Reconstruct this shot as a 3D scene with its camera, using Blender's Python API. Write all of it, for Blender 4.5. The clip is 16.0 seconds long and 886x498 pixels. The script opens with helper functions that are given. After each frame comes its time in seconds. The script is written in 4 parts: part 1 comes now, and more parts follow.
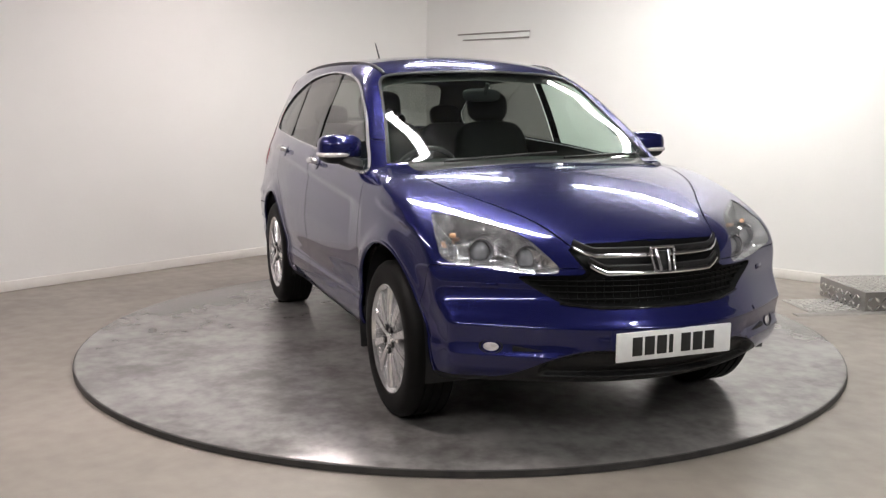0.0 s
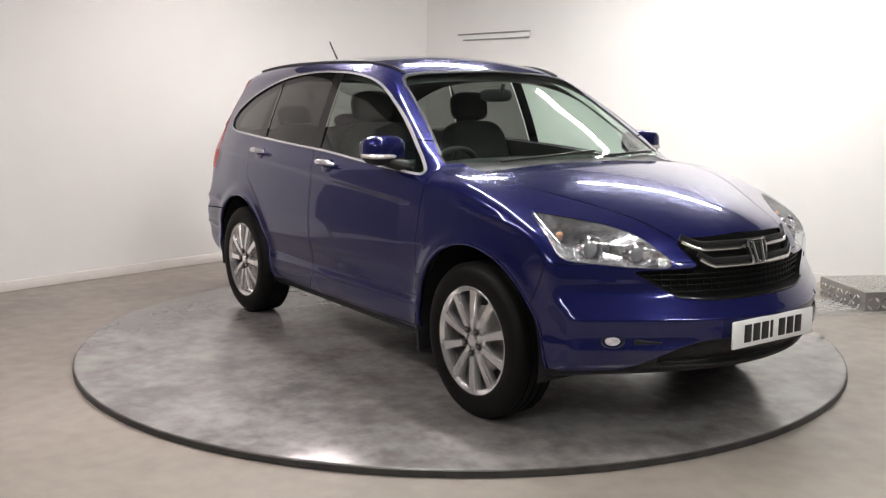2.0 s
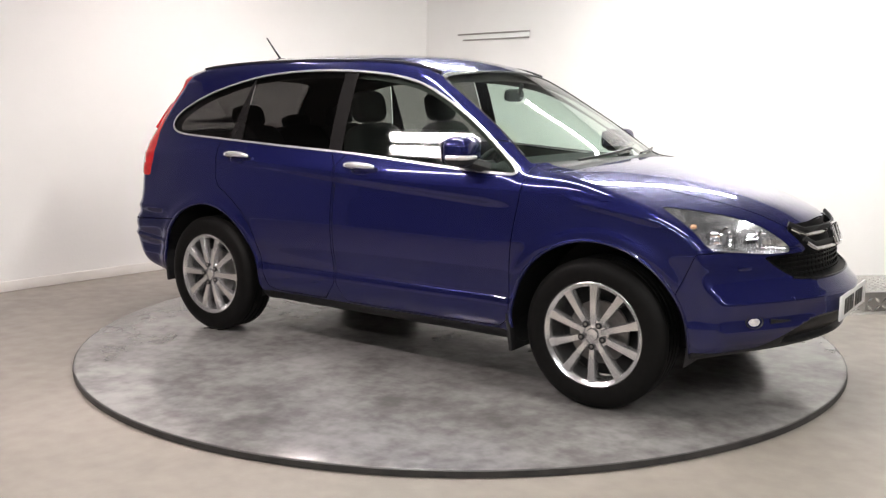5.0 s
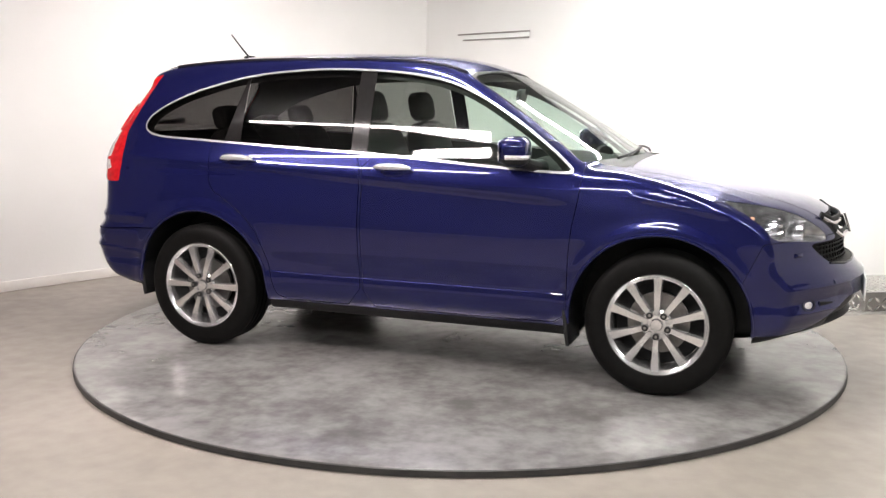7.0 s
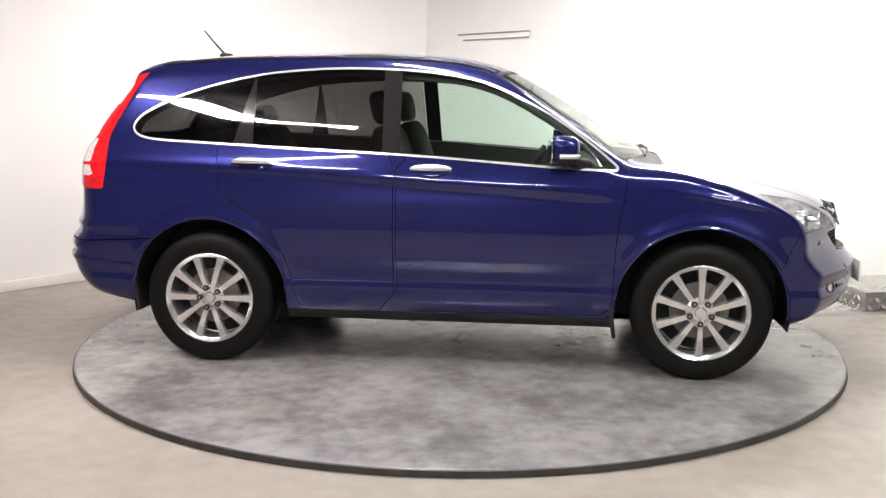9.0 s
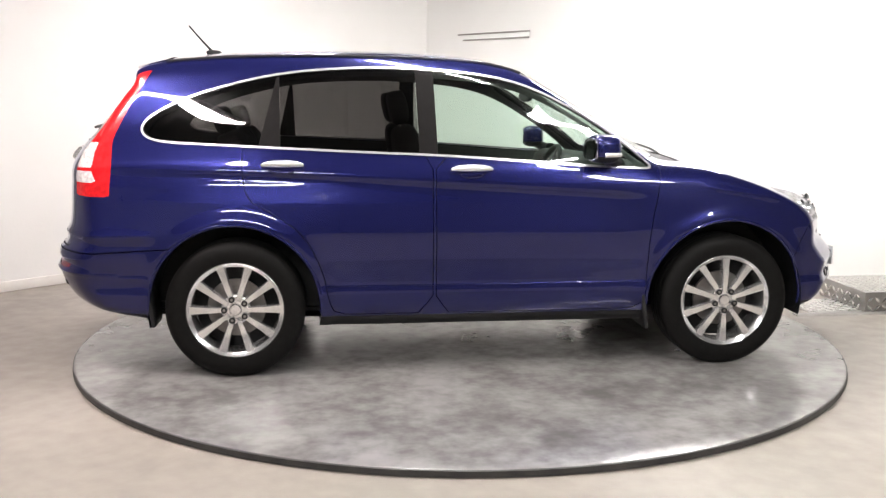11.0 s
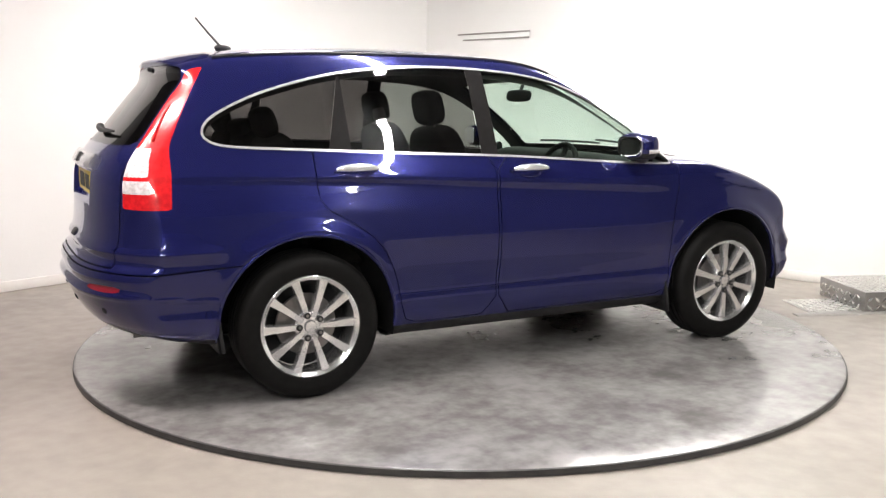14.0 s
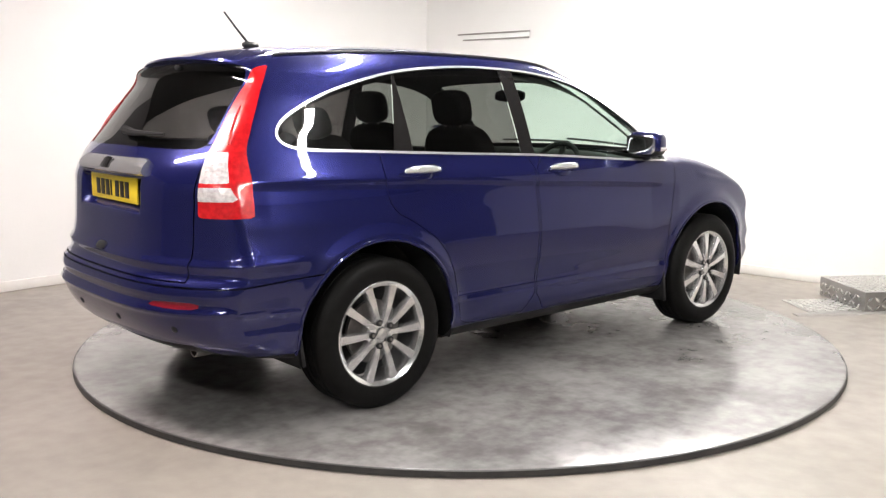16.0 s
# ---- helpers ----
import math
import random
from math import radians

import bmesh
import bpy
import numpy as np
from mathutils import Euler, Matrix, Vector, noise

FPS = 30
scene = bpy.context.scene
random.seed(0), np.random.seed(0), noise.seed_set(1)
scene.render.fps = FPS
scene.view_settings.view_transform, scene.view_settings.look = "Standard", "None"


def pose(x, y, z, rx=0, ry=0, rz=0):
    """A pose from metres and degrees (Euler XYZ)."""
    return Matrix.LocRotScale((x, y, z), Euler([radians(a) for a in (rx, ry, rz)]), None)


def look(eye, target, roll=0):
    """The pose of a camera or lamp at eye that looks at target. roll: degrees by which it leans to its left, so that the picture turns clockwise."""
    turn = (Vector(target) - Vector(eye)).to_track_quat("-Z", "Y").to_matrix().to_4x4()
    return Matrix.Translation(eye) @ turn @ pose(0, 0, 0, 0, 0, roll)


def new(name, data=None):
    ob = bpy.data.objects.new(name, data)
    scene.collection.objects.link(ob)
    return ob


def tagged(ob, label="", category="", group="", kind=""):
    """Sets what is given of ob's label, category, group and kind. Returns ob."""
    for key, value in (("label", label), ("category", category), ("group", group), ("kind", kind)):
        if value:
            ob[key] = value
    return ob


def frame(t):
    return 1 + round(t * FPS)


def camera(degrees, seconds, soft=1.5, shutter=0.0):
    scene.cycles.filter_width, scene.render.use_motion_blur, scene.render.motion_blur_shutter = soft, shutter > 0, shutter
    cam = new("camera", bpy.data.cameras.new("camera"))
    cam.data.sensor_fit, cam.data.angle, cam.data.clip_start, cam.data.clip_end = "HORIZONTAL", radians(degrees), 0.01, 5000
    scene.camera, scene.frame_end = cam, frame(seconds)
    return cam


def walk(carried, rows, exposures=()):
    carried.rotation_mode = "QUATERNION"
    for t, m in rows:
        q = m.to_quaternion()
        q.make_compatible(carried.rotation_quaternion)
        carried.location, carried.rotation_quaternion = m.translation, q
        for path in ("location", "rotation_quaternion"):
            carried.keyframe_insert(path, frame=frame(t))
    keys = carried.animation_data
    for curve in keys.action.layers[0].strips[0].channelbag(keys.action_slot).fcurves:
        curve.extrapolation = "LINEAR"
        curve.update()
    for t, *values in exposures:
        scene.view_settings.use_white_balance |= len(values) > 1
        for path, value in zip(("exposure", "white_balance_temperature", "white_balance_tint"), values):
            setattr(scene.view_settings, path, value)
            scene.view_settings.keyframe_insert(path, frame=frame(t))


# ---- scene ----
# ---- camera ----
EYE = Vector((0.0, -5.707, 1.423))
AIM = EYE + Vector((-0.0163, 0.9874, -0.1572))
cam = camera(50.87, 16.0, soft=1.3)
walk(cam, [(0, look(EYE, AIM, 0.18)), (16, look(EYE, AIM, 0.18))],
     exposures=[(0, 0.10), (2, 0.20), (3.5, 0.36), (6.5, 0.66), (9, 0.78), (16, 0.84)])

# ---- world and light ----
world = bpy.data.worlds.new("world")
scene.world = world
world.use_nodes = True
world.node_tree.nodes["Background"].inputs[0].default_value = (0.9, 0.92, 1.0, 1)
world.node_tree.nodes["Background"].inputs[1].default_value = 0.02
TUBE_POWER = 86.0


# ceiling strip lights: x, y, turn, length; last three added to brighten wall and car
LIGHTS = [(-2.17, -1.88, -33, 2.2), (1.27, -2.25, -40, 1.0), (0.0, -0.85, -52, 1.6), (1.85, 1.2, 4, 1.7), (0.0, 1.45, -15, 0.9), (-1.25, 1.35, 48, 0.9),
          (2.7, -4.2, -42, 2.2), (-1.0, -5.3, -42, 2.0)]

# ---- materials ----
def material(name, color, rough=0.5, metal=0.0, coat=0.0, noise_scale=0.0, amount=0.0, color2=None, bump=0.0, bump_scale=60.0, spec=0.5, tint=None, spread=0.3,
             big_scale=0.0, emit=0.0, rough_amount=0.0):
    """A Principled material whose colour wanders between two tones at a fine and a coarse scale."""
    m = bpy.data.materials.new(name)
    m.use_nodes = True
    nt = m.node_tree
    b = nt.nodes["Principled BSDF"]
    b.inputs["Base Color"].default_value = (*color, 1)
    b.inputs["Roughness"].default_value = rough
    b.inputs["Metallic"].default_value = metal
    b.inputs["Specular IOR Level"].default_value = spec
    b.inputs["Coat Weight"].default_value = coat
    b.inputs["Coat Roughness"].default_value = 0.03
    if tint:
        b.inputs["Specular Tint"].default_value = (*tint, 1)
    if emit:
        b.inputs["Emission Color"].default_value = (*color, 1)
        b.inputs["Emission Strength"].default_value = emit
    co = nt.nodes.new("ShaderNodeTexCoord")

    def tex(scale, detail=5.0):
        n = nt.nodes.new("ShaderNodeTexNoise")
        n.inputs["Scale"].default_value = scale
        n.inputs["Detail"].default_value = detail
        nt.links.new(co.outputs["Object"], n.inputs["Vector"])
        return n
    if noise_scale:
        fine = tex(noise_scale)
        value = fine.outputs["Fac"]
        if big_scale:
            add = nt.nodes.new("ShaderNodeMath")
            add.operation = "MULTIPLY_ADD"
            nt.links.new(tex(big_scale).outputs["Fac"], add.inputs[0])
            add.inputs[1].default_value = 1.6
            nt.links.new(value, add.inputs[2])
            half = nt.nodes.new("ShaderNodeMath")
            half.operation = "MULTIPLY_ADD"
            nt.links.new(add.outputs[0], half.inputs[0])
            half.inputs[1].default_value, half.inputs[2].default_value = 0.9, -0.67
            value = half.outputs[0]
        mix = nt.nodes.new("ShaderNodeMix")
        mix.data_type = "RGBA"
        ramp = nt.nodes.new("ShaderNodeMapRange")
        ramp.inputs["From Min"].default_value, ramp.inputs["From Max"].default_value = 0.5 - spread, 0.5 + spread
        ramp.interpolation_type = "SMOOTHSTEP"
        ramp.inputs["To Max"].default_value = amount
        nt.links.new(value, ramp.inputs["Value"])
        nt.links.new(ramp.outputs[0], mix.inputs["Factor"])
        mix.inputs["A"].default_value = (*color, 1)
        mix.inputs["B"].default_value = (*(color2 or tuple(0.6 * c for c in color)), 1)
        nt.links.new(mix.outputs["Result"], b.inputs["Base Color"])
        if rough_amount:
            rr = nt.nodes.new("ShaderNodeMapRange")
            rr.inputs["From Min"].default_value, rr.inputs["From Max"].default_value = 0.15, 0.85
            rr.inputs["To Min"].default_value, rr.inputs["To Max"].default_value = rough - rough_amount, rough + rough_amount
            nt.links.new(value, rr.inputs["Value"])
            nt.links.new(rr.outputs[0], b.inputs["Roughness"])
    if bump:
        bp = nt.nodes.new("ShaderNodeBump")
        bp.inputs["Strength"].default_value = bump
        bp.inputs["Distance"].default_value = 0.004
        nt.links.new(tex(bump_scale, 3).outputs["Fac"], bp.inputs["Height"])
        nt.links.new(bp.outputs[0], b.inputs["Normal"])
    return m


def glass(name, tint, gloss=1.0):
    """Thin pane: tinted see-through with a Fresnel mirror gloss."""
    m = bpy.data.materials.new(name)
    m.use_nodes = True
    nt = m.node_tree
    nt.nodes.remove(nt.nodes["Principled BSDF"])
    out = nt.nodes["Material Output"]
    tr = nt.nodes.new("ShaderNodeBsdfTransparent")
    tr.inputs[0].default_value = (*tint, 1)
    gl = nt.nodes.new("ShaderNodeBsdfGlossy")
    gl.inputs["Roughness"].default_value = 0.02
    fr = nt.nodes.new("ShaderNodeLayerWeight")
    fr.inputs["Blend"].default_value = 0.5
    pw = nt.nodes.new("ShaderNodeMath")
    pw.operation = "POWER"
    pw.inputs[1].default_value = 4.5
    nt.links.new(fr.outputs["Facing"], pw.inputs[0])
    mu = nt.nodes.new("ShaderNodeMath")
    mu.operation = "MULTIPLY_ADD"
    mu.inputs[1].default_value, mu.inputs[2].default_value = 0.85 * gloss, 0.06 * gloss
    mu.use_clamp = True
    nt.links.new(pw.outputs[0], mu.inputs[0])
    mx = nt.nodes.new("ShaderNodeMixShader")
    nt.links.new(mu.outputs[0], mx.inputs[0])
    nt.links.new(tr.outputs[0], mx.inputs[1])
    nt.links.new(gl.outputs[0], mx.inputs[2])
    nt.links.new(mx.outputs[0], out.inputs[0])
    return m


M_WALL = material("white_wall_paint", (0.80, 0.785, 0.77), 0.6, noise_scale=3, amount=0.5, color2=(0.76, 0.745, 0.73), bump=0.15, bump_scale=40, big_scale=0.6)
# dark and grey tones for unseen walls, set to darken what the car reflects
M_DARKWALL = material("dark_reflection_wall", (0.085, 0.083, 0.084), 0.7, noise_scale=3, amount=0.5, color2=(0.065, 0.064, 0.065), big_scale=0.6)
M_GREYWALL = material("grey_reflection_wall", (0.21, 0.205, 0.205), 0.7, noise_scale=3, amount=0.5, color2=(0.18, 0.175, 0.175), big_scale=0.6)
M_CEIL = material("dark_ceiling_paint", (0.10, 0.10, 0.10), 0.8, noise_scale=2, amount=0.4, color2=(0.075, 0.075, 0.075))
M_FLOOR = material("concrete", (0.315, 0.277, 0.243), 0.42, spread=0.4, noise_scale=9, amount=0.8, color2=(0.248, 0.221, 0.195), bump=0.08, bump_scale=90, big_scale=0.9, rough_amount=0.1)
M_DECK = material("worn_steel_deck", (0.37, 0.352, 0.346), 0.22, metal=0.3, spread=0.48, noise_scale=13, amount=1.0, color2=(0.16, 0.15, 0.146), big_scale=2.0)
M_RIM = material("black_rubber_rim", (0.02, 0.019, 0.02), 0.5, noise_scale=12, amount=0.6, color2=(0.06, 0.055, 0.05))
M_PLATE = material("aluminium_tread_plate", (0.40, 0.385, 0.37), 0.33, metal=0.8, noise_scale=14, amount=0.6, color2=(0.28, 0.27, 0.255))
M_STUD = material("polished_studs", (0.8, 0.79, 0.77), 0.18, metal=0.85, noise_scale=30, amount=0.3)
M_STRIP = material("grey_door_strip", (0.32, 0.30, 0.28), 0.5, noise_scale=20, amount=0.5)
M_DOOR = material("white_door_paint", (0.79, 0.79, 0.78), 0.4, noise_scale=4, amount=0.4, color2=(0.74, 0.74, 0.73))
M_SKIRT = material("skirting_paint", (0.78, 0.75, 0.72), 0.55, noise_scale=8, amount=0.6, color2=(0.7, 0.66, 0.62), big_scale=1.5)
M_BATTEN = material("white_batten_metal", (0.8, 0.8, 0.8), 0.4, noise_scale=5, amount=0.3)
M_TUBE = material("fluorescent_tube", (1.0, 0.985, 0.95), 0.4, emit=TUBE_POWER)
# pink tint added so that the left side gets its warm cast
M_TUBE_WARM = material("warm_fluorescent_tube", (1.0, 0.905, 0.885), 0.4, emit=TUBE_POWER)
M_PAINT = material("blue_metallic_paint", (0.0094, 0.0108, 0.070), 0.26, metal=0.45, spec=0.25, tint=(0.12, 0.13, 0.5), coat=1.0, noise_scale=900, amount=0.5, color2=(0.0148, 0.017, 0.10))
M_BLACK = material("black_plastic", (0.010, 0.010, 0.011), 0.45, spec=0.25, noise_scale=40, amount=0.5, color2=(0.025, 0.024, 0.024))
M_MESH = material("dull_black_grille_mesh", (0.005, 0.005, 0.005), 0.5, spec=0.12, noise_scale=40, amount=0.4)
M_GBLACK = material("gloss_black_pillar", (0.014, 0.013, 0.013), 0.12, spec=0.2, coat=0.1, noise_scale=30, amount=0.3)
M_RUBBER = material("tyre_rubber", (0.004, 0.0037, 0.0037), 0.55, spec=0.12, noise_scale=25, amount=0.6, color2=(0.008, 0.0075, 0.007), bump=0.1, bump_scale=200)
M_ALLOY = material("silver_alloy", (0.79, 0.78, 0.785), 0.2, metal=0.88, coat=0.3, noise_scale=30, amount=0.4, color2=(0.7, 0.69, 0.695))
M_CHROME = material("chrome", (0.82, 0.81, 0.83), 0.08, metal=1.0, noise_scale=20, amount=0.15)
M_STEEL = material("brake_steel", (0.3, 0.28, 0.27), 0.4, metal=0.9, noise_scale=60, amount=0.6)
M_LINING = material("grey_cabin_lining", (0.055, 0.052, 0.05), 0.8, noise_scale=60, amount=0.5, color2=(0.04, 0.038, 0.036))
M_SEAT = material("black_seat_cloth", (0.016, 0.015, 0.015), 0.9, spec=0.2, noise_scale=60, amount=0.6, color2=(0.028, 0.026, 0.025))
M_RED = material("red_lamp_lens", (0.62, 0.012, 0.016), 0.22, spec=0.4, coat=0.5, spread=0.25, noise_scale=40, amount=0.8, color2=(0.36, 0.005, 0.008), bump=0.3, bump_scale=50)
M_CLEAR = material("clear_lamp_lens", (0.70, 0.66, 0.66), 0.15, coat=1.0, spread=0.2, noise_scale=45, amount=0.8, color2=(0.40, 0.36, 0.36), bump=0.5, bump_scale=60)
M_TRIM = material("bright_window_trim", (0.80, 0.79, 0.80), 0.25, metal=0.72, noise_scale=20, amount=0.15)
# light and dark mottle paints the sparkle of reflections into the bowl
M_REFL = material("lamp_reflector", (0.86, 0.85, 0.86), 0.17, metal=0.85, spread=0.22, noise_scale=16, amount=1.0, color2=(0.30, 0.29, 0.30), bump=0.6, bump_scale=26)
M_BALL = material("projector_glass", (0.36, 0.36, 0.38), 0.08, metal=0.4, coat=1.0, noise_scale=40, amount=0.3)
M_DARKRED = material("dark_red_reflector", (0.22, 0.008, 0.018), 0.25, coat=0.3, noise_scale=60, amount=0.4)
M_AMBER = material("amber_bulb", (0.75, 0.42, 0.25), 0.25, coat=0.5, noise_scale=40, amount=0.3)
M_WHITEPLATE = material("white_plate", (0.8, 0.8, 0.8), 0.35, noise_scale=30, amount=0.2)
M_YELLOWPLATE = material("yellow_plate", (0.75, 0.55, 0.03), 0.35, noise_scale=30, amount=0.2)
M_INK = material("plate_ink", (0.012, 0.012, 0.012), 0.5)
M_GLASS = glass("clear_car_glass", (0.78, 0.89, 0.83), 1.0)
M_PRIV = glass("privacy_glass", (0.26, 0.255, 0.25), 1.0)
M_LENS = glass("headlamp_lens", (0.93, 0.94, 0.95), 0.5)
M_MIRROR = material("mirror_glass", (0.85, 0.86, 0.88), 0.02, metal=1.0)


# ---- builders ----
def empty(name, m=None):
    e = new(name)
    e.empty_display_size = 0.2
    if m is not None:
        e.matrix_basis = m
    return e


def mesh_part(name, v, faces, mat, parent=None, smooth=True, normals=None, label="", m=None):
    me = bpy.data.meshes.new(name)
    me.from_pydata(np.asarray(v).tolist(), [], faces.tolist() if isinstance(faces, np.ndarray) else faces)
    me.materials.append(mat)
    me.polygons.foreach_set("use_smooth", [smooth] * len(me.polygons))
    if normals is not None:
        me.normals_split_custom_set_from_vertices(np.asarray(normals).tolist())
    me.update()
    ob = new(name, me)
    if parent is not None:
        ob.parent = parent
    if m is not None:
        ob.matrix_basis = m
    if label:
        tagged(ob, label)
    return ob


def part(name, bm, mat, parent=None, label="", smooth=True, m=None):
    bmesh.ops.recalc_face_normals(bm, faces=bm.faces)
    me = bpy.data.meshes.new(name)
    bm.to_mesh(me)
    bm.free()
    me.materials.append(mat)
    me.polygons.foreach_set("use_smooth", [smooth] * len(me.polygons))
    if smooth:
        me.set_sharp_from_angle(angle=radians(38))
    ob = new(name, me)
    if parent is not None:
        ob.parent = parent
    if m is not None:
        ob.matrix_basis = m
    if label:
        tagged(ob, label)
    return ob


def box(bm, size, m, bevel=0.0, seg=2):
    """A bevelled box of that size at the pose m."""
    made = bmesh.ops.create_cube(bm, size=1, matrix=m @ Matrix.Diagonal((*size, 1)))
    if bevel:
        edges = {e for v in made["verts"] for e in v.link_edges}
        bmesh.ops.bevel(bm, geom=list(edges), offset=bevel, segments=seg, affect="EDGES", profile=0.5)


def pillow(bm, size, m, e=0.45, nu=28, nv=16):
    """A soft rounded block (superellipsoid) of that size at the pose m."""
    def s(a, p):
        return math.copysign(abs(a) ** p, a)
    rows = []
    for j in range(1, nv):
        t = -math.pi / 2 + math.pi * j / nv
        rows.append([bm.verts.new(m @ Vector((size[0] / 2 * s(math.cos(t), e) * s(math.cos(2 * math.pi * i / nu), e),
                                              size[1] / 2 * s(math.cos(t), e) * s(math.sin(2 * math.pi * i / nu), e),
                                              size[2] / 2 * s(math.sin(t), e)))) for i in range(nu)])
    for a, b in zip(rows, rows[1:]):
        for i in range(nu):
            bm.faces.new((a[i], a[(i + 1) % nu], b[(i + 1) % nu], b[i]))
    bm.faces.new(rows[0][::-1])
    bm.faces.new(rows[-1])


def lathe(bm, profile, n=64, m=None, closed=False):
    """Turns a profile of (radius, depth) about the local y axis."""
    m = m or Matrix()
    rings = []
    for r, d in profile:
        rings.append([bm.verts.new(m @ Vector((r * math.cos(2 * math.pi * i / n), d, r * math.sin(2 * math.pi * i / n)))) for i in range(n)])
    pairs = list(zip(rings, rings[1:])) + ([(rings[-1], rings[0])] if closed else [])
    for a, b in pairs:
        for i in range(n):
            bm.faces.new((a[i], a[(i + 1) % n], b[(i + 1) % n], b[i]))
    return rings


def tube(bm, pts, r, n=8, closed=False, flat=1.0, up=Vector((0, 0, 1))):
    """A round or flattened bar along a line of points."""
    pts = [Vector(p) for p in pts]
    rings = []
    for i, p in enumerate(pts):
        a = pts[i - 1] if (i or closed) else p
        b = pts[(i + 1) % len(pts)] if (closed or i < len(pts) - 1) else p
        d = (b - a).normalized()
        side = d.cross(up)
        side = side.normalized() if side.length > 1e-4 else Vector((1, 0, 0))
        top = side.cross(d)
        rr = float(r[i] if isinstance(r, (list, tuple)) else r)
        rings.append([bm.verts.new(p + rr * (math.cos(2 * math.pi * k / n) * side * flat + math.sin(2 * math.pi * k / n) * top)) for k in range(n)])
    for a, b in list(zip(rings, rings[1:])) + ([(rings[-1], rings[0])] if closed else []):
        for k in range(n):
            bm.faces.new((a[k], a[(k + 1) % n], b[(k + 1) % n], b[k]))
    if not closed:
        bm.faces.new(rings[0][::-1])
        bm.faces.new(rings[-1])


# ---- room ----
FLOOR_Z, CEIL_Z = -0.035, 2.7
CORNER = Vector((-0.36, 4.70, 0))
ALONG_L = Vector((-0.6703, -0.7420, 0))
ALONG_R = Vector((0.7526, -0.6585, 0))
LEN_L, LEN_R, THICK = 9.6, 9.4, 0.2


def wall(name, start, way, length, label, mat):
    """A wall from start along way, its inner face on that line; way's right-hand side is outside."""
    out = way.cross(Vector((0, 0, 1)))
    if (start + way * length / 2 + out - Vector((0, -1.5, 0))).length < (start + way * length / 2 - out - Vector((0, -1.5, 0))).length:
        out = -out
    ang = math.degrees(math.atan2(way.y, way.x))
    mid = start + way * (length / 2) + out * (THICK / 2)
    bm = bmesh.new()
    box(bm, (length, THICK, CEIL_Z - FLOOR_Z), Matrix.Translation((0, 0, 0)), 0.0)
    w = part(name, bm, mat, smooth=False, m=pose(mid.x, mid.y, (CEIL_Z + FLOOR_Z) / 2, 0, 0, ang))
    tagged(w, label, "wall", kind="structure")
    return w, out


ENDS = [CORNER, CORNER + ALONG_R * LEN_R, CORNER + ALONG_R * LEN_R + ALONG_L * LEN_L, CORNER + ALONG_L * LEN_L]
# past this point the unseen walls turn dark only to shape reflections
TURN_L = CORNER + ALONG_L * 4.95
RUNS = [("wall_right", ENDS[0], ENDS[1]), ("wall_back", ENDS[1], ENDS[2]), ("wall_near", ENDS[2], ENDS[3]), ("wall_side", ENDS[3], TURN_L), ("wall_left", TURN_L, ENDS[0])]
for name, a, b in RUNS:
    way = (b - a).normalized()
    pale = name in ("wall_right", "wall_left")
    wall(name, a, way, (b - a).length, "plain white painted studio wall" if pale else "unseen dark wall added to darken the car's reflections",
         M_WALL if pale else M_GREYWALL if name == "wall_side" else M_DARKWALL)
    skirt_mid = (a + b) / 2
    inward = (Vector((0.0, -1.5, 0)) - skirt_mid)
    nrm = way.cross(Vector((0, 0, 1)))
    nrm = nrm if nrm.dot(inward) > 0 else -nrm
    bm = bmesh.new()
    box(bm, ((b - a).length - 0.05, 0.02, 0.08), Matrix(), 0.006)
    c = skirt_mid + nrm * 0.0125
    sk = part("baseboard_" + name[5:], bm, M_SKIRT, m=pose(c.x, c.y, FLOOR_Z + 0.04, 0, 0, math.degrees(math.atan2(way.y, way.x))))
    tagged(sk, "low off-white painted skirting along the wall", "baseboard", kind="structure")

mid_room = (ENDS[0] + ENDS[2]) / 2
room_turn = math.degrees(math.atan2(ALONG_R.y, ALONG_R.x))
bm = bmesh.new()
box(bm, (LEN_R + 0.5, LEN_L + 0.5, 0.2), Matrix())
tagged(part("floor", bm, M_FLOOR, smooth=False, m=pose(mid_room.x, mid_room.y, FLOOR_Z - 0.1, 0, 0, room_turn)),
       "worn beige-grey concrete studio floor", "floor", kind="structure")
bm = bmesh.new()
box(bm, (LEN_R + 0.5, LEN_L + 0.5, 0.2), Matrix())
tagged(part("ceiling", bm, M_CEIL, smooth=False, m=pose(mid_room.x, mid_room.y, CEIL_Z + 0.1, 0, 0, room_turn)),
       "plain dark grey ceiling", "ceiling", kind="structure")


